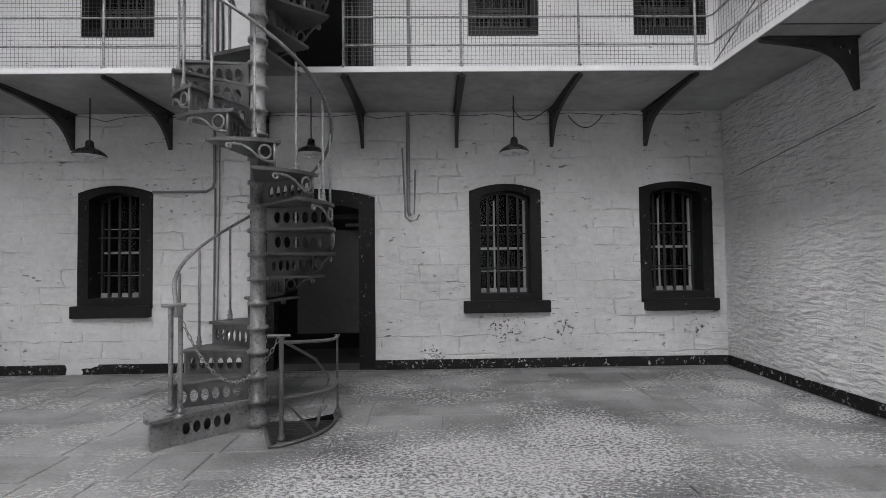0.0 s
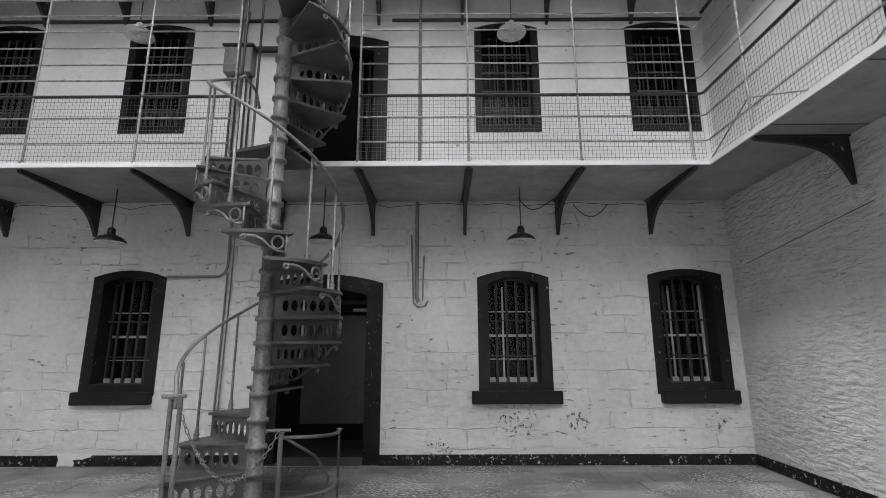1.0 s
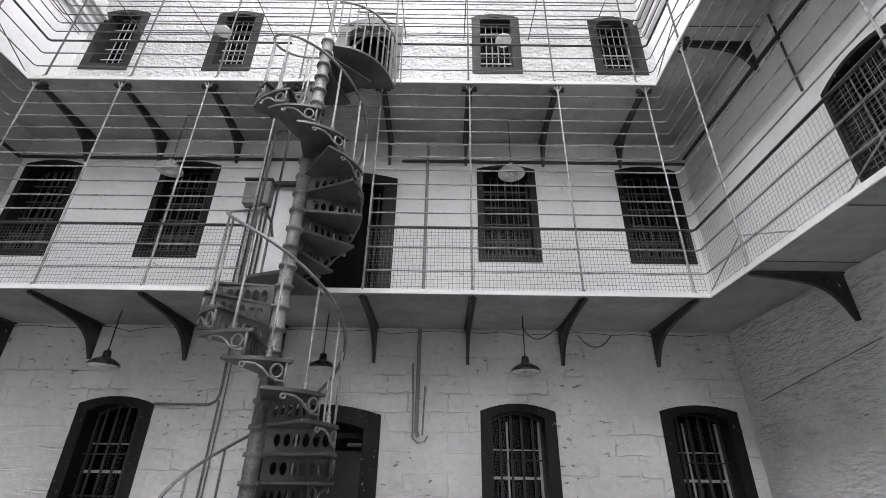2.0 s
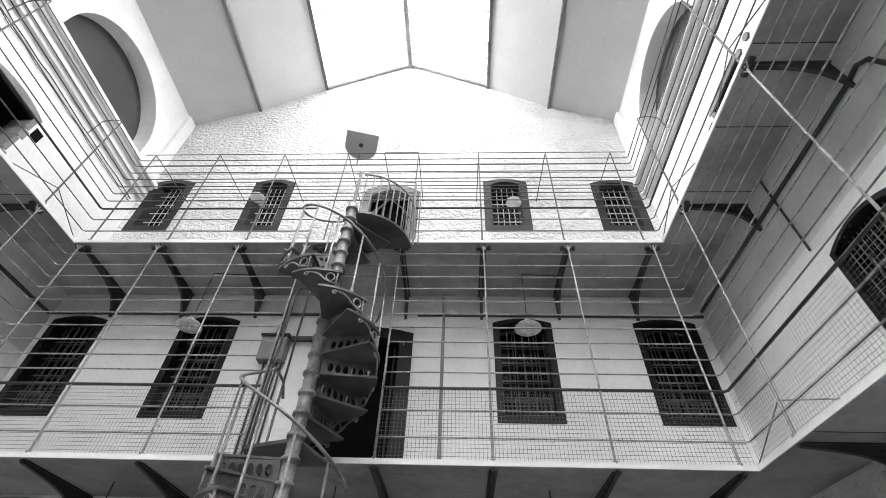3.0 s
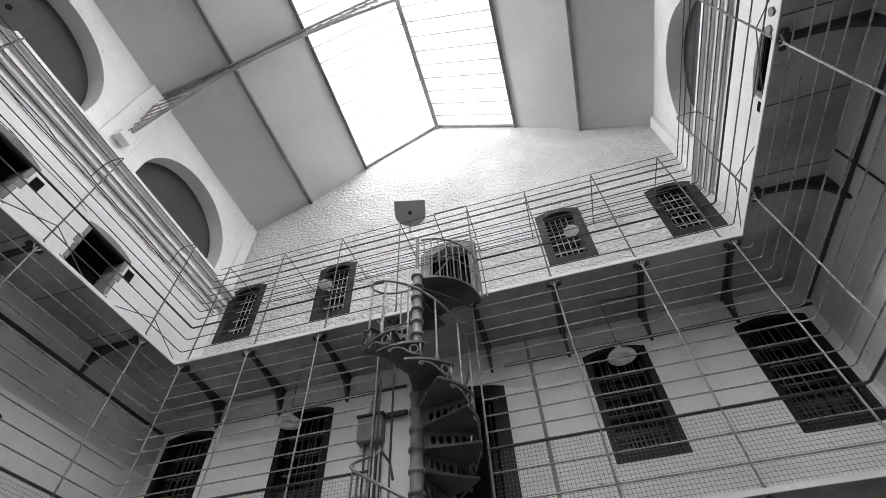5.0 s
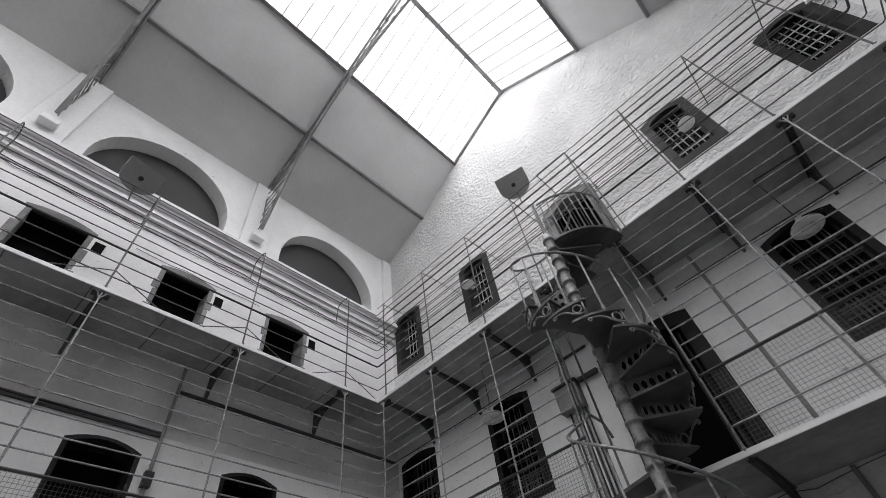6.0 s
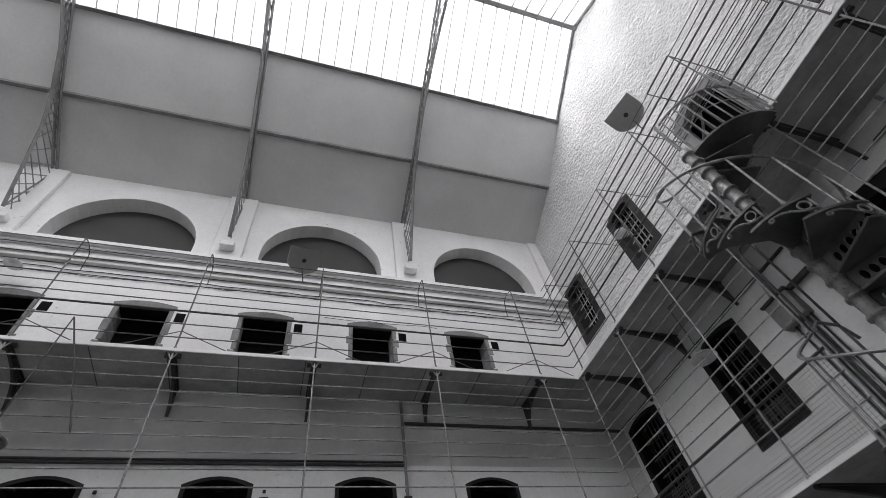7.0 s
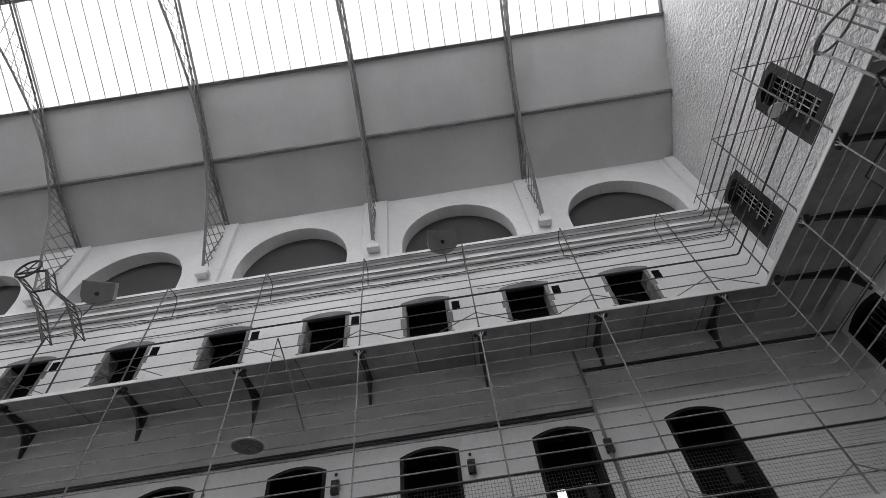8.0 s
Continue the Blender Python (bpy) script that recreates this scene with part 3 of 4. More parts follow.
# ---- railings ----
def railing(z, wires, thick, top, split, label, hooks, paint, post_x):
    """The railing round the three sides. split: (z0, z1, x0, x1) where the stair comes up."""
    r = thing("gallery_railing", (-2, EDGE_Y, z), label, "railing")
    inx = 0.03
    left, right, front = EDGE_XL - inx, EDGE_XR + inx, EDGE_Y + inx
    def run(zz, rad, name, mat):
        path = [(left, YS + 0.01, zz), (left, front - 0.035, zz), (left + 0.035, front, zz)], [(right - 0.035, front, zz), (right, front - 0.035, zz), (right, YS + 0.01, zz)]
        if split[0] < zz < split[1]:
            part(name, tube(bmesh.new(), path[0] + [(split[2], front, zz)], rad, 6), mat, r)
            part(name, tube(bmesh.new(), [(split[3], front, zz)] + path[1], rad, 6), mat, r)
        else:
            part(name, tube(bmesh.new(), path[0] + path[1], rad, 6), mat, r)
    for zz in wires:
        run(zz, 0.011, "wire", paint)
    for zz in thick:
        run(zz, 0.02, "handrail", DARK_IRON)
    places = [(x, front, 0) for x in post_x] + [(left, y, 1) for y in POST_Y] + [(right, y, 2) for y in POST_YR]
    for x, y, side in places:
        post = tube(bmesh.new(), [(x, y, z), (x, y, z + 0.03), (x, y, z + 0.04), (x, y, top - (0.12 if hooks and side else 0.0))], [0.035, 0.035, 0.016, 0.013], 8)
        if hooks:
            back = {0: Vector((0, 1, 0)), 1: Vector((-1, 0, 0)), 2: Vector((1, 0, 0))}[side]
            head = Vector((x, y, top))
            if side == 0:
                part("arm", tube(bmesh.new(), [head - Vector((0, 0, 0.02)), head + back * 0.03, head + back * (YN - y + 0.02) + Vector((0, 0, 0.16))], 0.011, 6), paint, r)
            else:
                bend = [head + back * (0.22 - 0.22 * math.cos(radians(a))) + Vector((0, 0, 0.1 * math.sin(radians(a)) - 0.12)) for a in range(0, 181, 20)]
                part("arm", tube(bmesh.new(), bend + [bend[-1] + back * 0.06 - Vector((0, 0, 0.4))], 0.012, 6), paint, r)
        if not hooks:
            along_edge = Vector((0.07, 0, 0)) if side == 0 else Vector((0, 0.07, 0))
            for k in (-1, 1):
                tube(post, [Vector((x, y, top - 0.12)), Vector((x, y, top + 0.01)) + along_edge * k], 0.011, 6)
        part("post", post, paint, r)
        if side:
            for s in (-1, 1):
                part("stay", tube(bmesh.new(), [(x, y, z + 0.42), (x, y + s * 0.85, z + 0.02)], 0.009, 6), paint, r)
    return r


lower_rail = railing(G1, [4.37, 4.73, 5.29, 5.53, 5.79, 6.05, 6.3, 6.55, 6.81, 7.06, 7.32, 7.59], [5.05], G2 - 0.1,
                     (4.0, 7.0, -2.95, -1.24), "iron rod railing with wire mesh below the handrail", False, PALE_WIRE, POST_X + [-7.16])
upper_rail = railing(G2, [8.18, 8.5, 9.06, 9.29, 9.52, 9.77, 10.0, 10.24, 10.45], [8.82], 10.66,
                     (7.9, 8.9, -2.95, -1.05), "iron rod railing with tall posts and rods overhead", True, WIRE,
                     [-7.06, -5.58, -4.1, -2.67, -1.1, 0.22, 1.68, 3.08])
part("arm", tube(bmesh.new(), [(-1.86, EDGE_Y + 0.03, 10.67), (-1.86, YN + 0.02, 10.82)], 0.011, 6), WIRE, upper_rail)
part("top_bar", tube(bmesh.new(), [(-1.86, EDGE_Y + 0.03, 10.69), (-1.1, EDGE_Y + 0.03, 10.69)], 0.02, 6), WIRE, upper_rail)

# rods laid over the arms, from side to side
for y in (6.08, 6.4, 6.66, 6.93, 7.17, 7.43, 7.54):
    z = 10.672 + 0.105 * (y - 6.08)
    part("wire", tube(bmesh.new(), [(-7.3, y, z), (EDGE_XR + 0.03, y, z)], 0.0095, 6), WIRE, upper_rail)

mesh_panel = bmesh.new()


def strip(a, b, z0, z1, pitch=0.05):
    a, b = Vector(a), Vector(b)
    n = max(int((b - a).length / pitch), 1)
    d = (b - a).normalized()
    side = Vector((-d.y, d.x, 0)) * 0.0022
    def quad(p, q, off):
        vs = [mesh_panel.verts.new(v) for v in (p - off, p + off, q + off, q - off)]
        mesh_panel.faces.new(vs)
        vs = [mesh_panel.verts.new(v) for v in (p - side, p + side, q + side, q - side)]
        mesh_panel.faces.new(vs)
    for k in range(n + 1):
        p = a.lerp(b, k / n)
        quad(p + Vector((0, 0, z0)), p + Vector((0, 0, z1)), d * 0.0022)
    m = int((z1 - z0) / pitch)
    for k in range(m + 1):
        z = z0 + (z1 - z0) * k / m
        quad(a + Vector((0, 0, z)), b + Vector((0, 0, z)), Vector((0, 0, 0.0022)))


strip((EDGE_XL, EDGE_Y + 0.045, 0), (-2.95, EDGE_Y + 0.045, 0), G1 + 0.01, 5.03)
strip((-1.24, EDGE_Y + 0.045, 0), (EDGE_XR, EDGE_Y + 0.045, 0), G1 + 0.01, 5.03)
strip((EDGE_XL - 0.045, EDGE_Y, 0), (EDGE_XL - 0.045, -4.3, 0), G1 + 0.01, 5.03)
strip((EDGE_XR + 0.045, EDGE_Y, 0), (EDGE_XR + 0.045, 0.4, 0), G1 + 0.01, 5.03)
tagged(part("wire_mesh", mesh_panel, MESH_WIRE, lower_rail), "thin square wire mesh", kind="stuff")


# ---- windows and doors of the end wall ----
def inset(w, d, bottom=True):
    return arched(w[0] - w[1] / 2 + d, w[0] + w[1] / 2 - d, w[2] + (d if bottom else 0), w[3] - d * 0.6, w[4])


def window(name, w, level, over=()):
    cx, wide, z0, z1, rise = w
    paint = FRAME
    win = thing(name, (cx, YN, z0), {0: "black painted arched window with iron bars and a black sill",
                                     1: "arched window in a black surround with a dense iron grille",
                                     2: "small arched window with a grey frame and iron grille"}[level], "window", kind="structure")
    def lay(depth):
        return lambda u, v, t: Vector((u, YN + depth + t, v))
    rim = (0.155, 0.11, 0.19)[level]
    part("lining", plate(bmesh.new(), inset(w, -0.012 if level < 2 else 0.0), [inset(w, rim)], lay(-0.014), 0.42), BLACK_PAINT if level < 2 else FRAME, win)
    part("window_frame", plate(bmesh.new(), inset(w, rim - 0.005), [inset(w, rim + 0.03)], lay(0.26), 0.06), paint, win)
    if level == 0:
        part("window_sill", boxed(cx - wide / 2 - over[0], cx + wide / 2 + over[1], YN - 0.1, YN + 0.2, 0.86, 1.045, bevel=0.012), BLACK_PAINT, win)
    top = z1 + rise - 0.12
    x0, x1, b = cx - wide / 2 + rim + 0.02, cx + wide / 2 - rim - 0.02, z0 + rim + 0.02
    if level == 0:
        # flat dark bars in front of a pale sash
        for f in (-0.25, -0.085, 0.075, 0.24):
            part("bar", boxed(cx + f - 0.017, cx + f + 0.017, YN + 0.215, YN + 0.23, z0 + 0.05, top + 0.02), FRAME, win)
        for z in (1.55, 2.1):
            part("cross_bar", tube(bmesh.new(), [(cx - wide / 2 + rim - 0.04, YN + 0.2, z), (cx + wide / 2 - rim + 0.04, YN + 0.2, z)], 0.013, 6), FRAME, win)
        for z, t in ((1.5, 0.007), (1.865, 0.019), (2.245, 0.008)):
            part("glazing_bar", boxed(x0 - 0.01, x1 + 0.01, YN + 0.288, YN + 0.308, z - t, z + t), GREY_BOX, win)
        part("glazing_bar", boxed(cx - 0.15, cx - 0.125, YN + 0.29, YN + 0.31, b - 0.02, top - 0.1), GREY_BOX, win)
        part("glazing_bar", boxed(x1 - 0.045, x1 + 0.005, YN + 0.285, YN + 0.311, b - 0.02, top - 0.1), GREY_BOX, win)
        for f in (-0.34, -0.168, -0.005, 0.158, 0.31):
            part("block", boxed(cx + f - 0.058, cx + f + 0.058, YN + 0.25, YN + 0.285, b - 0.03, b + 0.05, bevel=0.006), GREY_BOX, win, "pale patched lower pane")
    else:
        n = (6, 5)[level - 1]
        iron = (BARS, PALE_BARS)[level - 1]
        for k in range(1, n):
            x = x0 + (x1 - x0) * k / n
            part("bar", tube(bmesh.new(), [(x, YN + 0.222, z0 + 0.05), (x, YN + 0.222, top)], 0.011, 6), iron, win)
        for k in range(1, 5):
            z = b + (top - b) * k / 5
            part("cross_bar", boxed(cx - wide / 2 + rim - 0.03, cx + wide / 2 - rim + 0.03, YN + 0.2, YN + 0.207, z - 0.016, z + 0.016), iron, win)
    if level == 1:
        for k in (1, 2, 3):
            x = x0 + (x1 - x0) * k / 4 + 0.03
            part("glazing_bar", boxed(x - 0.008, x + 0.008, YN + 0.29, YN + 0.31, b - 0.02, top), SASH, win)
        for k in (1, 2, 3, 4):
            z = b + (top - b) * k / 5
            part("glazing_bar", boxed(x0 - 0.01, x1 + 0.01, YN + 0.288, YN + 0.308, z - 0.009, z + 0.009), SASH, win)
        # a low screen of close bars across the foot of the window
        for k in range(1, 12):
            x = cx - wide / 2 + rim + (wide - 2 * rim) * k / 12
            part("bar", boxed(x - 0.006, x + 0.006, YN + 0.15, YN + 0.162, z0 + rim * 0.6, z0 + 0.52), BARS, win)
        for z in (z0 + 0.2, z0 + 0.36, z0 + 0.52):
            part("cross_bar", boxed(cx - wide / 2 + rim - 0.02, cx + wide / 2 - rim + 0.02, YN + 0.163, YN + 0.172, z - 0.008, z + 0.008), BARS, win)
    pane = part("pane", boxed(x0 - 0.02, x1 + 0.02, YN + 0.312, YN + 0.318, b - 0.03, top + 0.05), WINDOW_GLASS, win)
    # near-black sheet in place of the unlit room behind the glass
    part("back_board", boxed(cx - wide / 2, cx + wide / 2, YN + 0.452, YN + 0.47, z0 - 0.05, z1 + rise + 0.05), UNLIT_DARK, win)


for k, w in enumerate(GROUND_WINDOWS):
    window("window_%d" % (k + 1), w, 0, ((0.07, 0.0), (0.12, 0.13), (-0.03, 0.05))[k])
for k, w in enumerate(MIDDLE_WINDOWS):
    window("window_%d" % (k + 4), w, 1)
for k, w in enumerate(UPPER_WINDOWS):
    window("window_%d" % (k + 8), w, 2)


def doorway(name, x0, x1, z0, z1, rise, mat, wide, label):
    d = thing(name, ((x0 + x1) / 2, YN, z0), label, "doorway", kind="structure")
    outer = arched(x0 - 0.01, x1 + 0.01, z0, z1, rise)
    inner = arched(x0 + wide, x1 - wide, z0, z1 - wide * 0.8, rise * 0.8)
    loop = outer[:1] + inner[:1] + inner[2:][::-1] + inner[1:2] + outer[1:]
    part("surround", plate(bmesh.new(), loop, [], lambda u, v, t: Vector((u, YN - 0.016 + t, v)), 0.2), mat, d)
    return d


door = doorway("door_1", *DOOR, 0.004, 2.68, 0.14, BLACK_PAINT, 0.24, "tall black framed doorway to a dark passage")
part("panel", boxed(-2.45, -1.28, YN + 0.62, YN + 0.66, 0.48, 2.22, bevel=0.006), SASH, door, "grey flush door panel")
part("threshold", boxed(-2.85, -1.08, YN - 0.025, YN + 0.46, 0.003, 0.014, bevel=0.003), JOINT, door)
part("rail", boxed(-2.6, -1.2, YN + 0.6, YN + 0.68, 2.4, 2.48, bevel=0.006), FRAME, door)
part("light_fitting", boxed(-1.72, -1.3, YN + 1.0, YN + 1.06, 2.3, 2.36, bevel=0.01), ENAMEL, door, "pale strip light fitting")
d2 = doorway("door_2", -2.86, -1.07, 4.1, 6.95, 0.14, BLACK_PAINT, 0.24, "tall black framed doorway on the lower gallery")
# near-black sheet fills the doorway, for the darkness inside
part("leaf", boxed(-2.6, -1.33, YN + 0.3, YN + 0.35, 4.1, 6.9, bevel=0.006), UNLIT_DARK, d2)
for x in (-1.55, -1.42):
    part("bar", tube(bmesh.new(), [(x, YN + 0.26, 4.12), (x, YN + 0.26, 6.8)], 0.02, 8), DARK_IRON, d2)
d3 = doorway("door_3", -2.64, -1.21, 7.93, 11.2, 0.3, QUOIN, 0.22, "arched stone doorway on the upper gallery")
# near-black sheet behind the bars, standing for the unlit interior
part("leaf", boxed(-2.7, -1.15, YN + 0.452, YN + 0.5, 7.9, 11.6, bevel=0.006), UNLIT_DARK, d3)
for k in range(5):
    x = -2.33 + 0.19 * k
    part("bar", tube(bmesh.new(), [(x, YN + 0.25, 7.95), (x, YN + 0.25, 11.25)], 0.014, 6), DARK_IRON, d3)
part("rail", boxed(-2.46, -1.4, YN + 0.24, YN + 0.26, 10.0, 10.05), DARK_IRON, d3)


# ---- cell doors of the side walls ----
def cell_door(name, place, c, z0, z1, rise, upper):
    d = thing(name, place(c, z0, 0), "dark cell doorway with rough stone jambs" if upper else "dark cell doorway in a black painted surround", "doorway", group="cell doors", kind="structure")
    outer = arched(c - 0.62, c + 0.62, z0, z1 + 0.05, rise) if upper else arched(c - 0.54, c + 0.54, z0, z1, rise)
    inner = arched(c - 0.47, c + 0.47, z0, z1 - 0.05, rise)
    loop = outer[:1] + inner[:1] + inner[2:][::-1] + inner[1:2] + outer[1:]
    if upper:
        for s in (-1, 1):
            z = z0
            k = 0
            while z < z1 - 0.05:
                h = 0.24 + 0.08 * ((k * 7 + int(c * 10)) % 3)
                e = 0.62 - 0.05 * (k % 2)
                a, b = place(c + s * 0.47, 0, 0.44), place(c + s * e, 0, -0.008)
                bm = boxed(min(a.x, b.x), max(a.x, b.x), min(a.y, b.y), max(a.y, b.y), z + 0.004, min(z + h, z1) - 0.004, bevel=0.012)
                part("stone", bm, QUOIN, d)
                z, k = z + h, k + 1
        part("lintel", plate(bmesh.new(), arched(c - 0.6, c + 0.6, z1 - 0.02, z1 + 0.04, rise), [], lambda u, v, w: place(u, v, w - 0.01), 0.42), QUOIN, d)
    else:
        part("surround", plate(bmesh.new(), loop, [], lambda u, v, w: place(u, v, w - 0.012), 0.4), BLACK_PAINT, d)
    if upper:
        a, b = place(c - 0.468, 0, 0.02), place(c + 0.468, 0, 0.435)
        # shade under the lintel, as a near-black block
        part("door_head", boxed(min(a.x, b.x), max(a.x, b.x), min(a.y, b.y), max(a.y, b.y), z1 - 0.09, z1 - 0.024), UNLIT_DARK, d)
        a, b = place(c + 0.625, 0, 0.0), place(c + 0.81, 0, -0.012)
        # flat black plate on the wall; a hole's darkness by colour alone
        part("spy_hole", boxed(min(a.x, b.x), max(a.x, b.x), a.y, b.y, 9.5, 9.74), UNLIT_DARK, d, "black plate standing for a small unlit square opening")
    if place is on_right and not upper:
        screen = bmesh.new()
        for k in range(1, 12):
            u = c - 0.47 + 0.94 * k / 12
            tube(screen, [place(u, z0, 0.1), place(u, z1 + 0.02, 0.1)], 0.005, 4)
        for k in range(1, 26):
            v = z0 + (z1 - z0) * k / 26
            tube(screen, [place(c - 0.47, v, 0.1), place(c + 0.47, v, 0.1)], 0.005, 4)
        part("screen", screen, PIPE, d, "square iron mesh screen")
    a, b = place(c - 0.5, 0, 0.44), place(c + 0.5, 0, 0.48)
    # near-black sheet closes the opening, for the unlit cell
    part("leaf", boxed(min(a.x, b.x), max(a.x, b.x), a.y, b.y, z0, z1 + 0.1, bevel=0.006), UNLIT_DARK, d)
    a, b = place(c + 0.2, 0, 0.41), place(c + 0.4, 0, 0.436)
    part("grille", boxed(min(a.x, b.x), max(a.x, b.x), a.y, b.y, z0 + 0.9, z0 + 1.25), SASH, d)


number = 4
for place in (on_left, on_right):
    for c, up in zip(CELL_Y, CELL_Y_UP):
        cell_door("door_%d" % number, place, c, 4.1, 6.1, 0.13, False)
        cell_door("door_%d" % (number + 1), place, up, 7.93, 9.88, 0.1, True)
        number += 2
        if place is on_right or c == CELL_Y[0]:
            continue
        a, b = place(c + 0.66, 5.62, 0.0), place(c + 0.8, 5.86, -0.09)
        box = thing("wall_box", place(c + 0.73, 5.62, 0), "small black metal box on the wall beside a cell door", "box", group="wall boxes")
        part("case", boxed(min(a.x, b.x), max(a.x, b.x), a.y, b.y, 5.62, 5.86, bevel=0.008), LAMP_BLACK, box)
        a, b = place(c + 0.7, 0, 0.0), place(c + 0.75, 0, -0.04)
        part("knob", boxed(min(a.x, b.x), max(a.x, b.x), a.y, b.y, 5.95, 6.0, bevel=0.008), LAMP_BLACK, box)


# ---- spiral staircase ----
AX, AY, RISE, TURN = -1.956, 5.171, 0.249, 29.45
R_IN, R_OUT = 0.07, 0.785
stair = thing("spiral_staircase", (AX, AY, 0), "grey painted cast iron spiral staircase with pierced risers", "staircase")


def tread_z(n):
    return 0.029 + RISE * n


def tread_angle(n):
    return (221.0 if n < 16.3 else 204.3) - TURN * (n - 1)


def polar(r, deg, z=0.0):
    return Vector((r * math.cos(radians(deg)), r * math.sin(radians(deg)), z))


profile = [(0.11, 0), (0.11, 0.06), (0.085, 0.1)]
for n in range(1, 32):
    z = tread_z(n)
    profile += [(0.078, z - 0.1), (0.078, z - 0.05), (0.102, z - 0.045), (0.102, z - 0.008), (0.078, z + 0.002)]
profile += [(0.08, tread_z(31) + 0.1)]
column = mesh_of("column", turned(bmesh.new(), profile, seg=20), IRON, True)
column.materials[0] = IRON
shared("column", column, stair)

# one tread, at angle 0, top at z = 0; people climb towards smaller angles
half = TURN / 2
bm = bmesh.new()
loop = [(R_IN, -50.0)] + [(R_OUT, -half - 15 + (TURN + 19) * k / 10) for k in range(11)] + [(R_IN, 6.0)]
top = [bm.verts.new(polar(r, a, 0)) for r, a in loop]
low = [bm.verts.new(polar(r, a, -0.032)) for r, a in loop]
bm.faces.new(top)
bm.faces.new(low[::-1])
for k in range(len(loop)):
    j = (k + 1) % len(loop)
    bm.faces.new((top[k], top[j], low[j], low[k]))
bmesh.ops.bevel(bm, geom=bm.edges[:], offset=0.006, segments=1, affect="EDGES")
TREAD = mesh_of("tread", bm, STEP_IRON)

# the riser below its leading edge, with a row of rings
lo, hi = -RISE + 0.002, -0.033
h = (hi + lo) / 2
holes = [oval(0.2 + 0.095 * k, h, 0.036, 0.062, 14) for k in range(6)]
lead = radians(half + 1)
def riser_at(u, v, w):
    d = Vector((math.cos(lead), math.sin(lead), 0))
    return d * u + Vector((d.y, -d.x, 0)) * w + Vector((0, 0, v))
bm = plate(bmesh.new(), [(0.09, lo), (R_OUT - 0.03, lo), (R_OUT - 0.03, hi), (0.09, hi)], holes, riser_at, 0.014)
for k in range(6):
    tube(bm, [riser_at(0.2 + 0.095 * k + 0.04 * math.cos(2 * math.pi * j / 14), h + 0.066 * math.sin(2 * math.pi * j / 14), -0.002) for j in range(14)], 0.008, 5, closed=True)
RISER = mesh_of("riser", bm, STEP_IRON)

# the scrolled bracket below its outer edge
def rim(u, v):
    return polar(R_OUT - 0.02, half + 1 - u / (R_OUT - 0.02) * 180 / math.pi, v)
bm = bmesh.new()
tube(bm, [rim(0.095 + 0.052 * math.cos(2 * math.pi * j / 14), -0.115 + 0.06 * math.sin(2 * math.pi * j / 14)) for j in range(14)], 0.012, 6, closed=True)
tube(bm, [rim(0.015, -0.035), rim(0.015, -RISE + 0.01)], 0.013, 6)
tube(bm, [rim(0.02, -0.2), rim(0.09, -0.195), rim(0.16, -0.16), rim(0.22, -0.1), rim(0.29, -0.065), rim(0.37, -0.055), rim(0.41, -0.065)], 0.012, 6)
tube(bm, [rim(0.4 + 0.022 * math.cos(2 * math.pi * j / 10), -0.075 + 0.022 * math.sin(2 * math.pi * j / 10)) for j in range(10)], 0.011, 6, closed=True)
SCROLL = mesh_of("scroll", bm, IRON, True)

bm = turned(bmesh.new(), [(0.034, 0), (0.034, 0.015), (0.022, 0.025), (0.03, 0.045), (0.03, 0.055), (0.018, 0.075), (0.024, 0.09), (0.014, 0.12), (0.0125, 1.04)], seg=10)
BALUSTER = mesh_of("baluster", bm, IRON, True)

for n in range(2, 31):
    if n == 16:
        continue
    m = Matrix.Translation((0, 0, tread_z(n))) @ Matrix.Rotation(radians(tread_angle(n)), 4, "Z")
    tread = shared("tread", TREAD, stair, m)
    shared("riser", RISER, tread)
    shared("scroll", SCROLL, tread)
    if n not in (15,):
        shared("baluster", BALUSTER, tread, Matrix.Translation(polar(R_OUT - 0.055, 2)))


# the wide lowest step, with a closed end
foot_angle = 223.0
def wide_riser(u, v, w):
    d = polar(1.0, foot_angle)
    return Vector((AX, AY, 0)) + d * u + Vector((d.y, -d.x, 0)) * w + Vector((0, 0, v))
first = tread_z(1)
cut = [oval(0.3 + 0.092 * k, 0.135, 0.034, 0.058, 14) for k in range(6)]
step_part = part("bottom_step", plate(bmesh.new(), [(0.09, 0.002), (0.95, 0.002), (0.95, first - 0.035), (0.09, first - 0.035)], cut, wide_riser, 0.016), IRON, stair)
end = [(polar(0.95, a).x + AX, polar(0.95, a).y + AY) for a in (222, 214, 206, 198)] + [(polar(0.72, a).x + AX, polar(0.72, a).y + AY) for a in (198, 210, 222)]
part("plinth", plate(bmesh.new(), end, [], lambda u, v, w: Vector((u, v, 0.002 + w)), first - 0.038), IRON, step_part)
top_loop = [(polar(r, a).x + AX, polar(r, a).y + AY) for r, a in [(0.09, 235), (0.97, 225), (1.0, 219), (1.0, 208), (0.97, 197), (0.85, 190), (0.09, 185)]]
top_step = plate(bmesh.new(), top_loop, [], lambda u, v, w: Vector((u, v, first - w)), 0.034)
part("tread_top", top_step, IRON, step_part)
# added dark plate behind the holes, for the shade inside the step
part("back_plate", plate(bmesh.new(), [(0.1, 0.002), (0.72, 0.002), (0.72, first - 0.04), (0.1, first - 0.04)], [], lambda u, v, w: wide_riser(u, v, w + 0.05), 0.01), DARK_IRON, step_part)


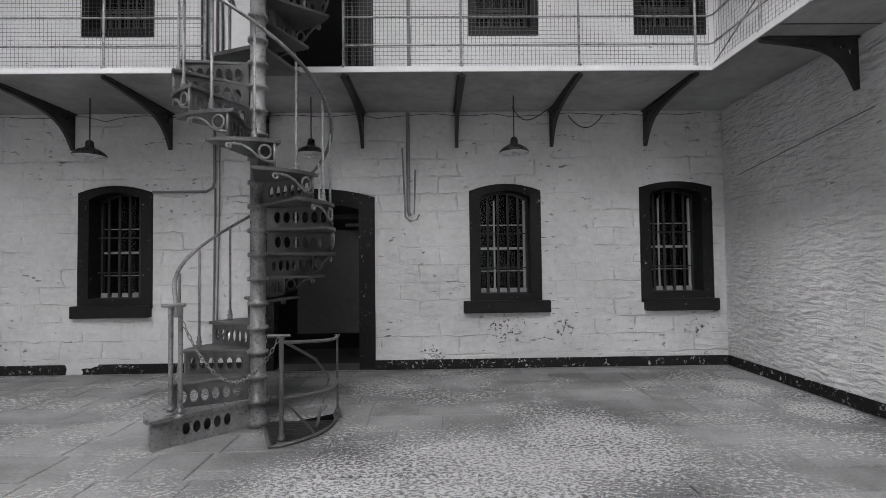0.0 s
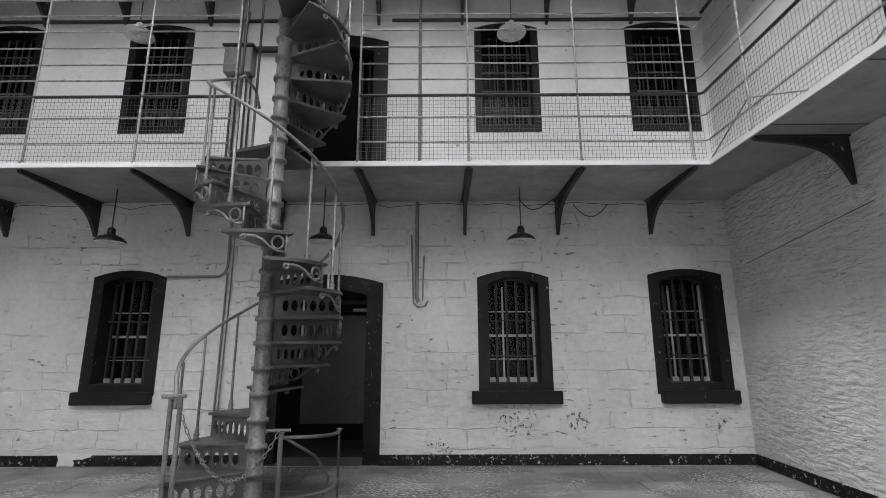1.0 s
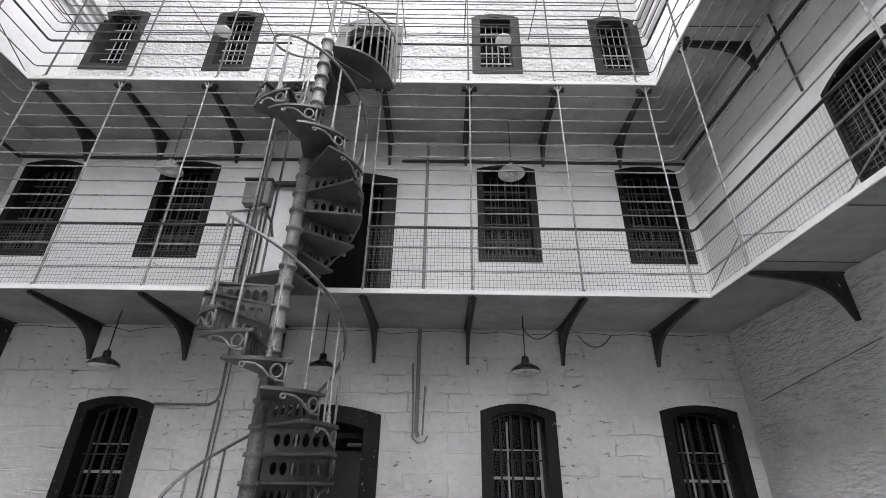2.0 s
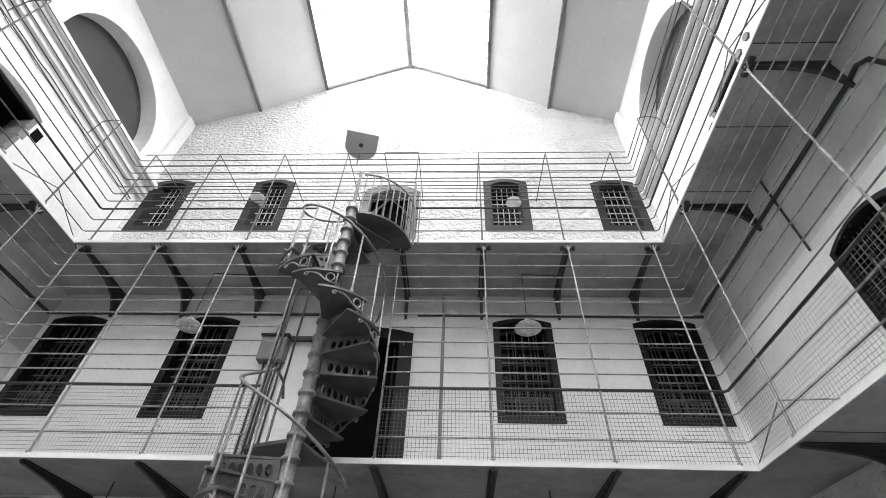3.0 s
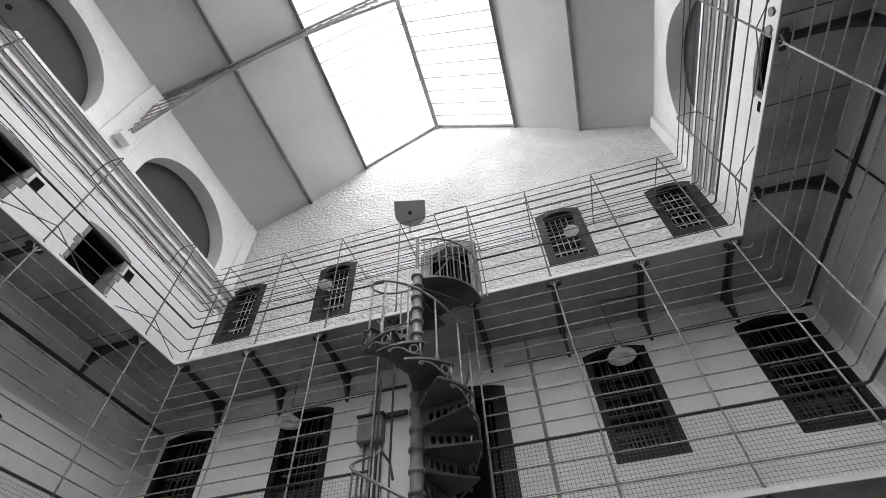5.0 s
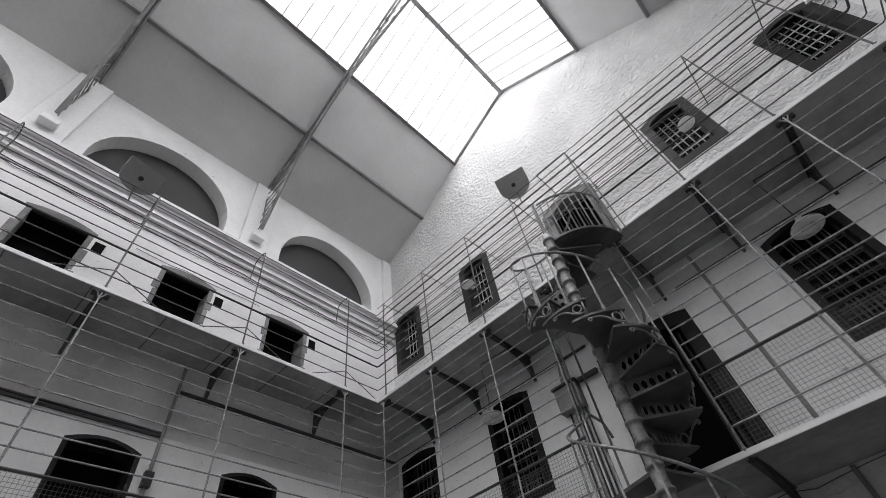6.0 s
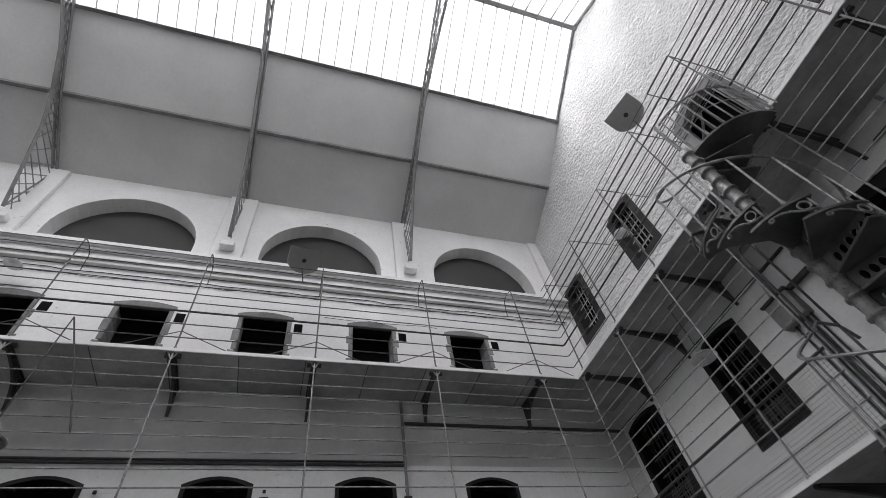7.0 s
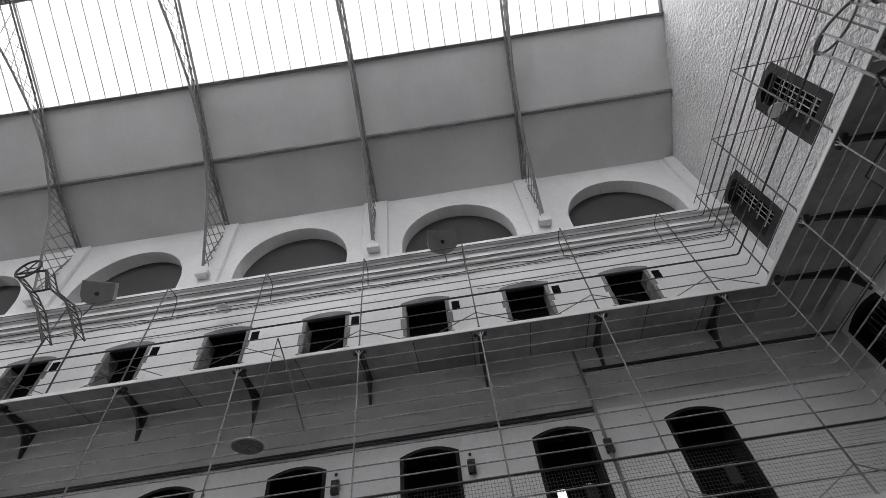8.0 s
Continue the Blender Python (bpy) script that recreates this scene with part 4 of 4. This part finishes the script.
def helix(n0, n1, dz, r, fine=4):
    out = []
    for k in range(int((n1 - n0) * fine) + 1):
        n = n0 + k / fine
        out.append(Vector((AX, AY, 0)) + polar(r, tread_angle(n) + 2, tread_z(n) + dz))
    return out


rail_r = R_OUT - 0.055
start = helix(1.3, 1.3, 1.02, rail_r)[0]
part("handrail", tube(bmesh.new(), [start + Vector((0.05, -0.1, -0.2)), start + Vector((0.02, -0.05, -0.08))] + helix(1.45, 15.6, 1.05, rail_r + 0.02), 0.021, 8, flat=0.8), IRON, stair)
part("handrail", tube(bmesh.new(), helix(16.9, 30.8, 1.04, rail_r), 0.021, 8, flat=0.8), IRON, stair)

# landings
def landing(pts, z, name):
    bm = plate(bmesh.new(), pts, [], lambda u, v, w: Vector((u, v, z - w)), 0.04)
    return part(name, bm, STEP_IRON, stair)


a0 = radians(tread_angle(16) + half)
landing([(AX, AY + 0.08), (AX + R_OUT * math.cos(a0), AY + R_OUT * math.sin(a0)), (-2.8, EDGE_Y - 0.002), (-1.75, EDGE_Y - 0.002)], tread_z(16), "landing")
arc = [(-1.9 + 0.86 * math.sin(radians(a)), EDGE_Y - 0.86 * math.cos(radians(a))) for a in range(0, 91, 9)]
landing([(-1.95, EDGE_Y - 0.004)] + arc[:-1] + [(-1.04, EDGE_Y - 0.004)], tread_z(31) - 0.02, "platform")
for a in range(4, 90, 9):
    p = (-1.9 + 0.83 * math.sin(radians(a)), EDGE_Y - 0.83 * math.cos(radians(a)), tread_z(31))
    part("platform_baluster", tube(bmesh.new(), [p, (p[0], p[1], p[2] + 0.99)], 0.013, 8), IRON, stair)
part("platform_rail", tube(bmesh.new(), [(-1.9 + 0.83 * math.sin(radians(a)), EDGE_Y - 0.83 * math.cos(radians(a)), tread_z(31) + 1.0) for a in range(0, 92, 7)] + [(-1.05, EDGE_Y + 0.02, 8.78)], 0.02, 8), IRON, stair)
part("platform_bar", tube(bmesh.new(), [(-1.9 + 0.83 * math.sin(radians(a)), EDGE_Y - 0.83 * math.cos(radians(a)), tread_z(31) + 0.5) for a in range(0, 92, 7)], 0.01, 6), IRON, stair)

part("newel", tube(bmesh.new(), [(AX, AY, tread_z(31) + 0.08), (AX, AY, 8.72), (AX + 0.02, AY, 8.76)], [0.03, 0.026, 0.022], 10), IRON, stair)
gate = [(-1.02, EDGE_Y - 0.03, tread_z(31)), (-1.08, EDGE_Y - 0.03, 9.56), (-1.84, EDGE_Y - 0.03, 9.6)]
part("gate_post", tube(bmesh.new(), gate[:2], 0.018, 8), IRON, stair)
part("gate_post", tube(bmesh.new(), [(-0.93, EDGE_Y - 0.03, tread_z(31)), (-0.97, EDGE_Y - 0.03, 9.56)], 0.012, 8), IRON, stair)
part("gate_bar", tube(bmesh.new(), gate[1:], 0.014, 8), IRON, stair)
last = helix(15.6, 15.6, 1.05, rail_r + 0.02)[0]
part("landing_rail", tube(bmesh.new(), [last, last + Vector((0.02, 0.1, 0.1)), Vector((-2.62, EDGE_Y - 0.05, 5.08)), Vector((-2.62, EDGE_Y + 0.1, 4.9))], 0.02, 8), IRON, stair)
part("landing_post", tube(bmesh.new(), [(-2.62, EDGE_Y - 0.04, tread_z(16)), (-2.62, EDGE_Y - 0.04, 5.06)], 0.016, 8), IRON, stair)
part("gate_post", tube(bmesh.new(), [(-2.95, EDGE_Y + 0.06, G1), (-2.95, EDGE_Y + 0.06, 7.83)], 0.024, 8), DARK_IRON, stair)
part("gate_frame", tube(bmesh.new(), [(-2.88, EDGE_Y + 0.06, G1), (-2.88, EDGE_Y + 0.06, 6.75), (-2.84, EDGE_Y + 0.06, 6.82), (-2.7, EDGE_Y + 0.06, 6.82), (-2.66, EDGE_Y + 0.06, 6.75), (-2.66, EDGE_Y + 0.06, G1)], 0.018, 8), DARK_IRON, stair)

# newel posts at the foot, with a chain across
def newel(x, y, z0, z1, r=0.021):
    return turned(bmesh.new(), [(0.045, z0), (0.045, z0 + 0.02), (0.028, z0 + 0.035), (0.038, z0 + 0.06), (0.024, z0 + 0.09), (r, z0 + 0.12), (r, z1 - 0.02), (0.03, z1 - 0.015), (0.03, z1)], (x, y, 0), 12)


part("newel", newel(-2.57, 4.68, 0.27, 1.27), IRON, stair)
part("newel", newel(-2.45, 4.62, 0.27, 1.3), IRON, stair)
part("newel_cap", tube(bmesh.new(), [(-2.65, 4.68, 1.275), (-2.4, 4.6, 1.285)], 0.018, 8), IRON, stair)
guard = thing("guard_rail", (-1.54, 4.63, 0), "grey iron guard rail under the spiral stair", "railing")
part("post", newel(-1.54, 4.63, 0.0, 0.98), STEP_IRON, guard)
part("cap", tube(bmesh.new(), [(-1.66, 4.62, 0.99), (-1.46, 4.64, 0.99)], 0.015, 8), STEP_IRON, guard)
part("post", newel(-1.19, 5.39, 0.0, 0.88, 0.012), STEP_IRON, guard)
def bow(z, s):
    a, b = Vector((-1.54, 4.63, 0)), Vector((-1.19, 5.39, 0))
    return a.lerp(b, s) + Vector((0.16, -0.08, 0)) * math.sin(math.pi * s) + Vector((0, 0, z))
for z0, z1 in ((0.93, 0.86), (0.42, 0.4)):
    part("rail", tube(bmesh.new(), [bow(z0 + (z1 - z0) * k / 8, k / 8) for k in range(9)], 0.016, 8), STEP_IRON, guard)
part("brace", tube(bmesh.new(), [(-1.54, 4.63, 0.95), (-1.3, 4.9, 0.72), (-1.2, 5.05, 0.5), (-1.25, 5.0, 0.3), (-1.3, 4.95, 0.05)], 0.014, 8), STEP_IRON, guard)
part("brace", tube(bmesh.new(), [(-1.52, 4.65, 0.4), (-1.3, 4.85, 0.03)], 0.012, 8), STEP_IRON, guard)

chain = bmesh.new()
a, b = Vector((-2.45, 4.6, 1.2)), Vector((-1.55, 4.61, 0.98))
links = 34
pts = [a.lerp(b, k / links) - Vector((0, 0, 0.5 * 4 * (k / links) * (1 - k / links))) for k in range(links + 1)]
for k in range(links):
    d = (pts[k + 1] - pts[k])
    u = d.normalized()
    w = u.cross(Vector((0, 1, 0))).normalized() if k % 2 else Vector((0, 1, 0))
    c = (pts[k] + pts[k + 1]) / 2
    tube(chain, [c + u * (d.length * 0.62 * math.cos(2 * math.pi * j / 8)) + w * (0.014 * math.sin(2 * math.pi * j / 8)) for j in range(8)], 0.0045, 4, closed=True)
tagged(part("chain", chain, IRON), "iron chain hanging across the foot of the stair", "chain")

grate = thing("floor_grate", (-1.7, 5.0, 0), "dark iron floor grate beside the stair foot", "grate")
sector = [(AX + 0.1, AY - 0.1)] + [(AX + 0.78 * math.cos(radians(a)), AY + 0.02 + 0.72 * math.sin(radians(a))) for a in range(-64, 31, 8)]
# near-black plate on the floor stands for the shaded pit
part("pit", plate(bmesh.new(), sector, [], lambda u, v, w: Vector((u, v, 0.004 + w)), 0.004), UNLIT_DARK, grate)
rim_pts = [Vector((u, v, 0.016)) for u, v in sector[1:]]
part("rim", tube(bmesh.new(), [Vector((AX + 0.1, AY - 0.1, 0.016))] + rim_pts, 0.022, 6, flat=0.7), STEP_IRON, grate)
for k in range(14):
    v = AY - 0.6 + 0.05 * k
    reach = math.sqrt(max(0.0, 1 - ((v - AY - 0.02) / 0.72) ** 2)) * 0.76
    lean = max(0.12, (AY - 0.1 - v) * 0.45 + 0.1)
    part("bar", boxed(AX + lean, AX + reach, v - 0.008, v + 0.008, 0.009, 0.02), DARK_IRON, grate)


# ---- lamps ----
def pendant(place, drop, radius, shade, label, group):
    x, y, z = place
    p = thing("pendant_lamp", (x, y, z), label, "lamp", group=group)
    bm = turned(bmesh.new(), [(radius, 0), (radius * 0.98, 0.02), (radius * 0.85, 0.055), (radius * 0.55, 0.095), (0.06, 0.12), (0.055, 0.14), (0.05, 0.2), (0.03, 0.22), (0.008, 0.235)], (x, y, z), 24)
    part("shade", bm, shade, p, smooth=True)
    part("reflector", turned(bmesh.new(), [(0.02, 0.004), (radius * 0.5, -0.002), (radius * 0.97, -0.008), (radius * 0.98, -0.002)], (x, y, z), 24), ENAMEL, p, "white enamelled underside", smooth=True)
    part("bulb", turned(bmesh.new(), [(0.01, -0.035), (0.03, -0.025), (0.035, -0.008)], (x, y, z), 12), ENAMEL, p, smooth=True)
    part("stem", tube(bmesh.new(), [(x, y, z + 0.22), (x, y, z + drop)], 0.009, 6), CABLE, p)
    return p


for x in (-4.96, -1.86, 1.02):
    pendant((x, 6.9, 3.2), G1 - 0.06 - 3.2, 0.21, LAMP_BLACK, "black enamelled pendant lamp with a white underside", "ground lamps")
for x in (-4.98, 0.99):
    pendant((x, 6.9, 6.6), G2 - 0.06 - 6.6, 0.235, GREY_BOX, "pale enamelled pendant lamp under the upper gallery", "gallery lamps")
for x, z in ((-4.87, 10.2), (1.01, 10.0)):
    p = thing("wall_lamp", (x, YN, z), "pale round lamp on an arm above the upper gallery", "lamp", group="upper lamps")
    part("shade", turned(bmesh.new(), [(0.17, 0), (0.16, 0.03), (0.1, 0.08), (0.03, 0.1)], (x, 6.95, z), 20), ENAMEL, p, smooth=True)
    part("arm", tube(bmesh.new(), [(x, 6.95, z + 0.1), (x, 6.98, z + 0.2), (x, 7.2, z + 0.24), (x, YN, z + 0.2)], 0.012, 6), DARK_IRON, p)


def floodlight(x, y, z, face, label):
    f = thing("floodlight", (x, y, z), label, "floodlight", group="floodlights")
    loop = [(-0.36, 0.26), (-0.36, -0.06)] + [(0.36 * math.cos(radians(a)), -0.06 + 0.27 * math.sin(radians(a))) for a in range(200, 341, 14)] + [(0.36, -0.06), (0.36, 0.26)]
    d = Vector(face).normalized()
    side = Vector((-d.y, d.x, 0)).normalized()
    up = side.cross(d) if side.cross(d).z > 0 else -side.cross(d)
    c = Vector((x, y, z))
    part("housing", plate(bmesh.new(), loop, [], lambda u, v, w: c + side * u + up * v - d * w, 0.2), GREY_BOX, f)
    part("socket", plate(bmesh.new(), oval(0, -0.03, 0.05, 0.05, 10), [], lambda u, v, w: c + side * u + up * v + d * (0.03 - w), 0.028), LAMP_BLACK, f)
    part("bracket", tube(bmesh.new(), [c - d * 0.1 - up * 0.2, Vector((x, y + 0.03, z - 0.75))], 0.014, 6), DARK_IRON, f)


floodlight(-2.43, 6.05, 11.0, (0.2, -0.8, -0.9), "grey rounded floodlight on the gallery railing")
floodlight(-7.3, -0.02, 10.75, (0.8, 0.1, -0.9), "grey rounded floodlight on the gallery railing")
floodlight(-7.3, -8.5, 10.8, (0.8, 0.3, -0.9), "grey rounded floodlight on the gallery railing")
for y in (-5.62, -12.0):
    p = thing("wall_lamp", (XL, y, 10.4), "pale round wall lamp", "lamp", group="upper lamps")
    part("shade", turned(bmesh.new(), [(0.17, 0), (0.16, 0.03), (0.1, 0.08), (0.03, 0.1)], (XL + 0.3, y, 10.4), 20), ENAMEL, p, smooth=True)
    part("arm", tube(bmesh.new(), [(XL + 0.3, y, 10.5), (XL + 0.3, y, 10.6), (XL, y, 10.58)], 0.012, 6), DARK_IRON, p)

# ---- pipes, cables and boxes ----
def run(name, pts, r, mat, label, category):
    tagged(part(name, tube(bmesh.new(), pts, r, 8), mat), label, category)


w = YN - 0.03
for x in (-4.98, 0.99):
    run("pipe", [(x, 6.9, 7.84), (x + 0.72, 6.95, 7.84), (x + 0.78, 7.0, 7.84)], 0.011, CABLE, "thin dark conduit on the gallery soffit", "pipe")
run("pipe", [(-3.53, w, 4.0), (-3.53, w, 2.95), (-3.56, w, 2.85), (-3.66, w, 2.79), (-4.48, w, 2.79)], 0.022, PIPE, "grey painted conduit bending across the wall", "pipe")
run("pipe", [(-3.52, w, 2.85), (-3.53, w, 1.6), (-3.55, w, 0.16)], 0.016, PIPE, "thin grey conduit down the wall", "pipe")
run("pipe", [(-3.45, w, 3.6), (-3.46, w, 2.2), (-3.5, w, 0.16)], 0.011, PIPE, "thin grey conduit down the wall", "pipe")
run("pipe", [(-0.53, w, 4.0), (-0.53, w, 2.45), (-0.5, w, 2.38)], 0.03, PIPE, "grey painted pipe ending above the floor", "pipe")
run("pipe", [(-0.62, w, 3.45), (-0.58, w, 2.36), (-0.5, w, 2.3), (-0.4, w, 2.32), (-0.36, w, 2.4)], 0.013, PIPE, "bent grey conduit on the wall", "pipe")
run("pipe", [(-0.42, w, 3.1), (-0.44, w, 2.4)], 0.013, PIPE, "short grey conduit on the wall", "pipe")
run("pipe", [(-0.5, w, 4.12), (-0.5, w, 7.8)], 0.03, PIPE, "grey painted pipe up the wall", "pipe")
run("pipe", [(XL, w, 7.36), (-2.95, w, 7.36)], 0.03, CABLE, "dark conduit along the wall below the gallery", "pipe")
run("pipe", [(-1.0, w, 7.36), (XR, w, 7.36)], 0.03, CABLE, "dark conduit along the wall below the gallery", "pipe")
run("pipe", [(XL + 0.03, 2.3, 6.5), (XL + 0.03, -12, 6.49)], 0.02, CABLE, "dark conduit along the side wall", "pipe")
tagged(part("cable_tray", boxed(XL, XL + 0.05, -12.0, 2.28, 6.42, 6.455, bevel=0.006), CABLE), "dark cable tray along the side wall", "tray")
run("pipe", [(XL + 0.03, 7.5, 7.3), (XL + 0.03, 2.35, 7.3)], 0.035, CABLE, "dark conduit along the side wall", "pipe")
run("pipe", [(XL + 0.04, 2.3, 7.8), (XL + 0.04, 2.3, 4.1)], 0.03, PIPE, "grey downpipe on the side wall", "pipe")
run("pipe", [(XR - 0.03, 4.69, 7.82), (XR - 0.03, 4.69, 6.35)], 0.016, CABLE, "short dark conduit down the side wall", "pipe")
run("pipe", [(XR - 0.03, 7.5, 7.43), (XR - 0.03, 2.9, 7.36), (XR - 0.03, 2.68, 7.4), (XR - 0.03, 2.56, 7.3), (XR - 0.03, 2.44, 6.86), (XR - 0.03, 2.2, 6.6), (XR - 0.03, -12, 6.5)], 0.03, CABLE, "dark conduit along the side wall", "pipe")
for y in (2.57, 2.78):
    knob = thing("insulator", (EDGE_XR, y, 8.0), "small round grey insulator on the gallery edge", "insulator", group="insulators")
    part("disc", plate(bmesh.new(), oval(y, 8.0, 0.055, 0.055, 12), [], lambda u, v, t: Vector((EDGE_XR - 0.02 + t, u, v)), 0.03), PIPE, knob)
    part("stem", tube(bmesh.new(), [(EDGE_XR + 0.01, y, 8.0), (EDGE_XR + 0.05, y, 7.92)], 0.012, 6), DARK_IRON, knob)
run("pipe", [(XR - 0.03, 5.0, 3.2), (XR - 0.03, 7.2, 2.9)], 0.005, CABLE, "dark cable sloping along the wall", "cable")
sag = [(-8.2 + 0.3 * k, YN - 0.04, 3.96 + 0.02 * math.sin(k * 1.7) - (0.05 if k % 7 == 3 else 0)) for k in range(42)]
run("cable", sag, 0.005, CABLE, "dark cable along the wall under the gallery", "cable")
run("cable", [(1.05 + 0.62 * s, 7.2, 3.96 - 0.26 * 4 * s * (1 - s) * (1.2 - s)) for s in [k / 12 for k in range(13)]], 0.008, CABLE, "slack dark cable hanging under the gallery", "cable")
run("cable", [(2.0 + 0.55 * s, YN - 0.02, 3.95 - 0.2 * 4 * s * (1 - s)) for s in [k / 12 for k in range(13)]], 0.008, CABLE, "slack dark cable hanging under the gallery", "cable")

rng = random.Random(11)
for z, r0, y0, y1 in ((10.72, 0.011, 7.4, -14.0), (10.6, 0.008, 7.4, -14.0), (10.02, 0.006, 3.4, 0.6), (10.05, 0.006, -5.2, -8.0)):
    n = int((y0 - y1) / 0.35)
    run("cable", [(XL + 0.02, y0 + (y1 - y0) * k / n, z + rng.uniform(-0.03, 0.03)) for k in range(n + 1)], r0, CABLE, "loose dark cable clipped along the wall under the cornice", "cable")

box = thing("meter_box", (-3.6, YN, 6.25), "grey metal electrical box with a conduit above", "box")
part("case", boxed(-3.84, -3.36, YN - 0.2, YN, 6.26, 6.74, bevel=0.012), PIPE, box)
part("lid", boxed(-3.87, -3.33, YN - 0.24, YN - 0.01, 6.744, 6.79, bevel=0.01), DARK_IRON, box)
part("cable_arm", boxed(-3.325, -2.9, YN - 0.14, YN - 0.06, 6.7, 6.79, bevel=0.01), CABLE, box, "black cable trunking")
for x in (-3.72, -3.48, -3.4):
    part("conduit", tube(bmesh.new(), [(x, YN - 0.06, 6.26), (x, YN - 0.05, 4.1)], 0.018, 8), DARK_IRON, box)
part("conduit", tube(bmesh.new(), [(-3.6, YN - 0.08, 6.79), (-3.6, YN - 0.08, 7.1), (-3.52, YN - 0.08, 7.5)], [0.09, 0.05, 0.03], 10), PIPE, box)
part("conduit", tube(bmesh.new(), [(-3.6, YN - 0.08, 6.25), (-3.6, YN - 0.08, 4.1)], 0.03, 8), PIPE, box)
switch = thing("switch_box", (-3.0, YN, 1.5), "small white switch box on the wall", "switch")
part("case", boxed(-3.05, -2.93, YN - 0.05, YN, 1.58, 1.68, bevel=0.008), ENAMEL, switch)
part("case", boxed(-3.05, -2.93, YN - 0.05, YN, 1.45, 1.55, bevel=0.008), ENAMEL, switch)

# a lamp hung on a chain from the upper side gallery, with its stay
hung = thing("hanging_lamp", (-7.1, -3.63, 6.08), "grey dish lamp hanging on a chain below the gallery", "lamp")
part("shade", turned(bmesh.new(), [(0.26, 0), (0.25, 0.03), (0.16, 0.08), (0.05, 0.11), (0.03, 0.16)], (-7.1, -3.63, 6.02), 20), GREY_BOX, hung, smooth=True)
part("reflector", turned(bmesh.new(), [(0.24, -0.006), (0.1, -0.003), (0.02, -0.002)], (-7.1, -3.63, 6.02), 20), LAMP_BLACK, hung)
part("chain", tube(bmesh.new(), [(-7.1, -3.63, 6.17), (-7.1, -3.6, 7.0), (-7.14, -3.55, 8.28)], 0.011, 6), DARK_IRON, hung)
part("stay", tube(bmesh.new(), [(-7.14, -3.55, 8.28), (-7.2, -3.2, 7.4), (-7.22, -2.78, 6.25)], 0.013, 6), DARK_IRON, hung)


# ---- an old hoist frame leaning on the upper railing ----
hoist = thing("hoist_frame", (-7.3, -9.0, G2), "dark iron hoist frame with a spoked wheel on the railing", "hoist")
top_a, top_b = Vector((-7.27, -11.25, 12.03)), Vector((-7.27, -10.4, 12.0))
mid_a, mid_b = Vector((-7.27, -10.35, 11.16)), Vector((-7.27, -9.85, 11.19))
end_a, end_b = Vector((-7.27, -9.0, 9.35)), Vector((-7.27, -8.24, 9.32))
aside = Vector((-0.14, 0.1, 0.0))
for pts in ([top_a, mid_a, Vector((-7.27, -9.75, 10.45)), end_a], [top_b, mid_b, Vector((-7.27, -9.15, 10.6)), Vector((-7.27, -8.7, 10.0)), end_b]):
    leg = part("leg", tube(bmesh.new(), pts, 0.028, 6), FRAME, hoist)
    part("leg_flange", tube(bmesh.new(), [p + aside for p in pts], 0.02, 6), FRAME, leg)
    for a, c in zip(pts, pts[1:]):
        for k in range(3):
            part("lacing", tube(bmesh.new(), [a.lerp(c, k / 3), a.lerp(c, (k + 1) / 3) + aside], 0.012, 5), FRAME, leg)
    foot = Vector((-7.3, pts[-1].y + 0.1, G2 + 0.012))
    part("foot", tube(bmesh.new(), [pts[-1], foot], 0.018, 6), FRAME, hoist)
for a, c in ((top_a, top_b), (mid_a, mid_b), (top_b, mid_b + Vector((0, -0.1, 0)))):
    part("cross_bar", tube(bmesh.new(), [a, c], 0.03, 6), FRAME, hoist)
hub = Vector((-7.2, -10.88, 12.08))
rim_at = [hub + Vector((0, 0.3 * math.cos(2 * math.pi * k / 20), 0.32 * math.sin(2 * math.pi * k / 20))) for k in range(20)]
wheel = part("wheel", tube(bmesh.new(), rim_at, 0.028, 6, closed=True), FRAME, hoist)
for k in range(0, 20, 4):
    part("spoke", tube(bmesh.new(), [hub, rim_at[k]], 0.016, 6), FRAME, wheel)

# daylight from a cell's own window, seen through its open doorway
DAY = bpy.data.materials.new("lit_window")
DAY.use_nodes = True
_e = DAY.node_tree.nodes["Principled BSDF"]
_e.inputs["Emission Color"].default_value = (1, 1, 1, 1)
_e.inputs["Emission Strength"].default_value = 2.5
cell_window = thing("window_12", (XL - 0.44, 1.5, 5.1), "small bright cell window behind a doorway", "window", kind="structure")
part("pane", boxed(XL - 0.438, XL - 0.425, 1.28, 1.43, 5.1, 5.33), DAY, cell_window)
part("pane", boxed(XL - 0.438, XL - 0.425, 1.82, 1.9, 5.0, 5.36), DAY, cell_window)


# ---- flagstones, nearest part of the floor ----
floor_ob = bpy.data.objects["floor"]
rng = random.Random(4)
y = YN - 0.03
while y > 1.6:
    deep = rng.choice((0.38, 0.45, 0.52))
    x = -6.9 - rng.random()
    while x < XR - 0.1:
        wide = rng.uniform(0.45, 1.0)
        x1 = min(x + wide, XR - 0.026)
        if x1 - x > 0.15:
            lift = rng.uniform(-0.002, 0.002)
            stone = boxed(x + 0.006, x1 - 0.006, y - deep + 0.006, y - 0.006, -0.03, lift, bevel=0.007)
            bmesh.ops.rotate(stone, verts=stone.verts, cent=((x + x1) / 2, y - deep / 2, 0), matrix=Matrix.Rotation(rng.uniform(-0.004, 0.004), 3, "X"))
            part("flagstone", stone, FLAG, floor_ob)
        x = x1
        if x1 >= XR - 0.03:
            break
    y -= deep
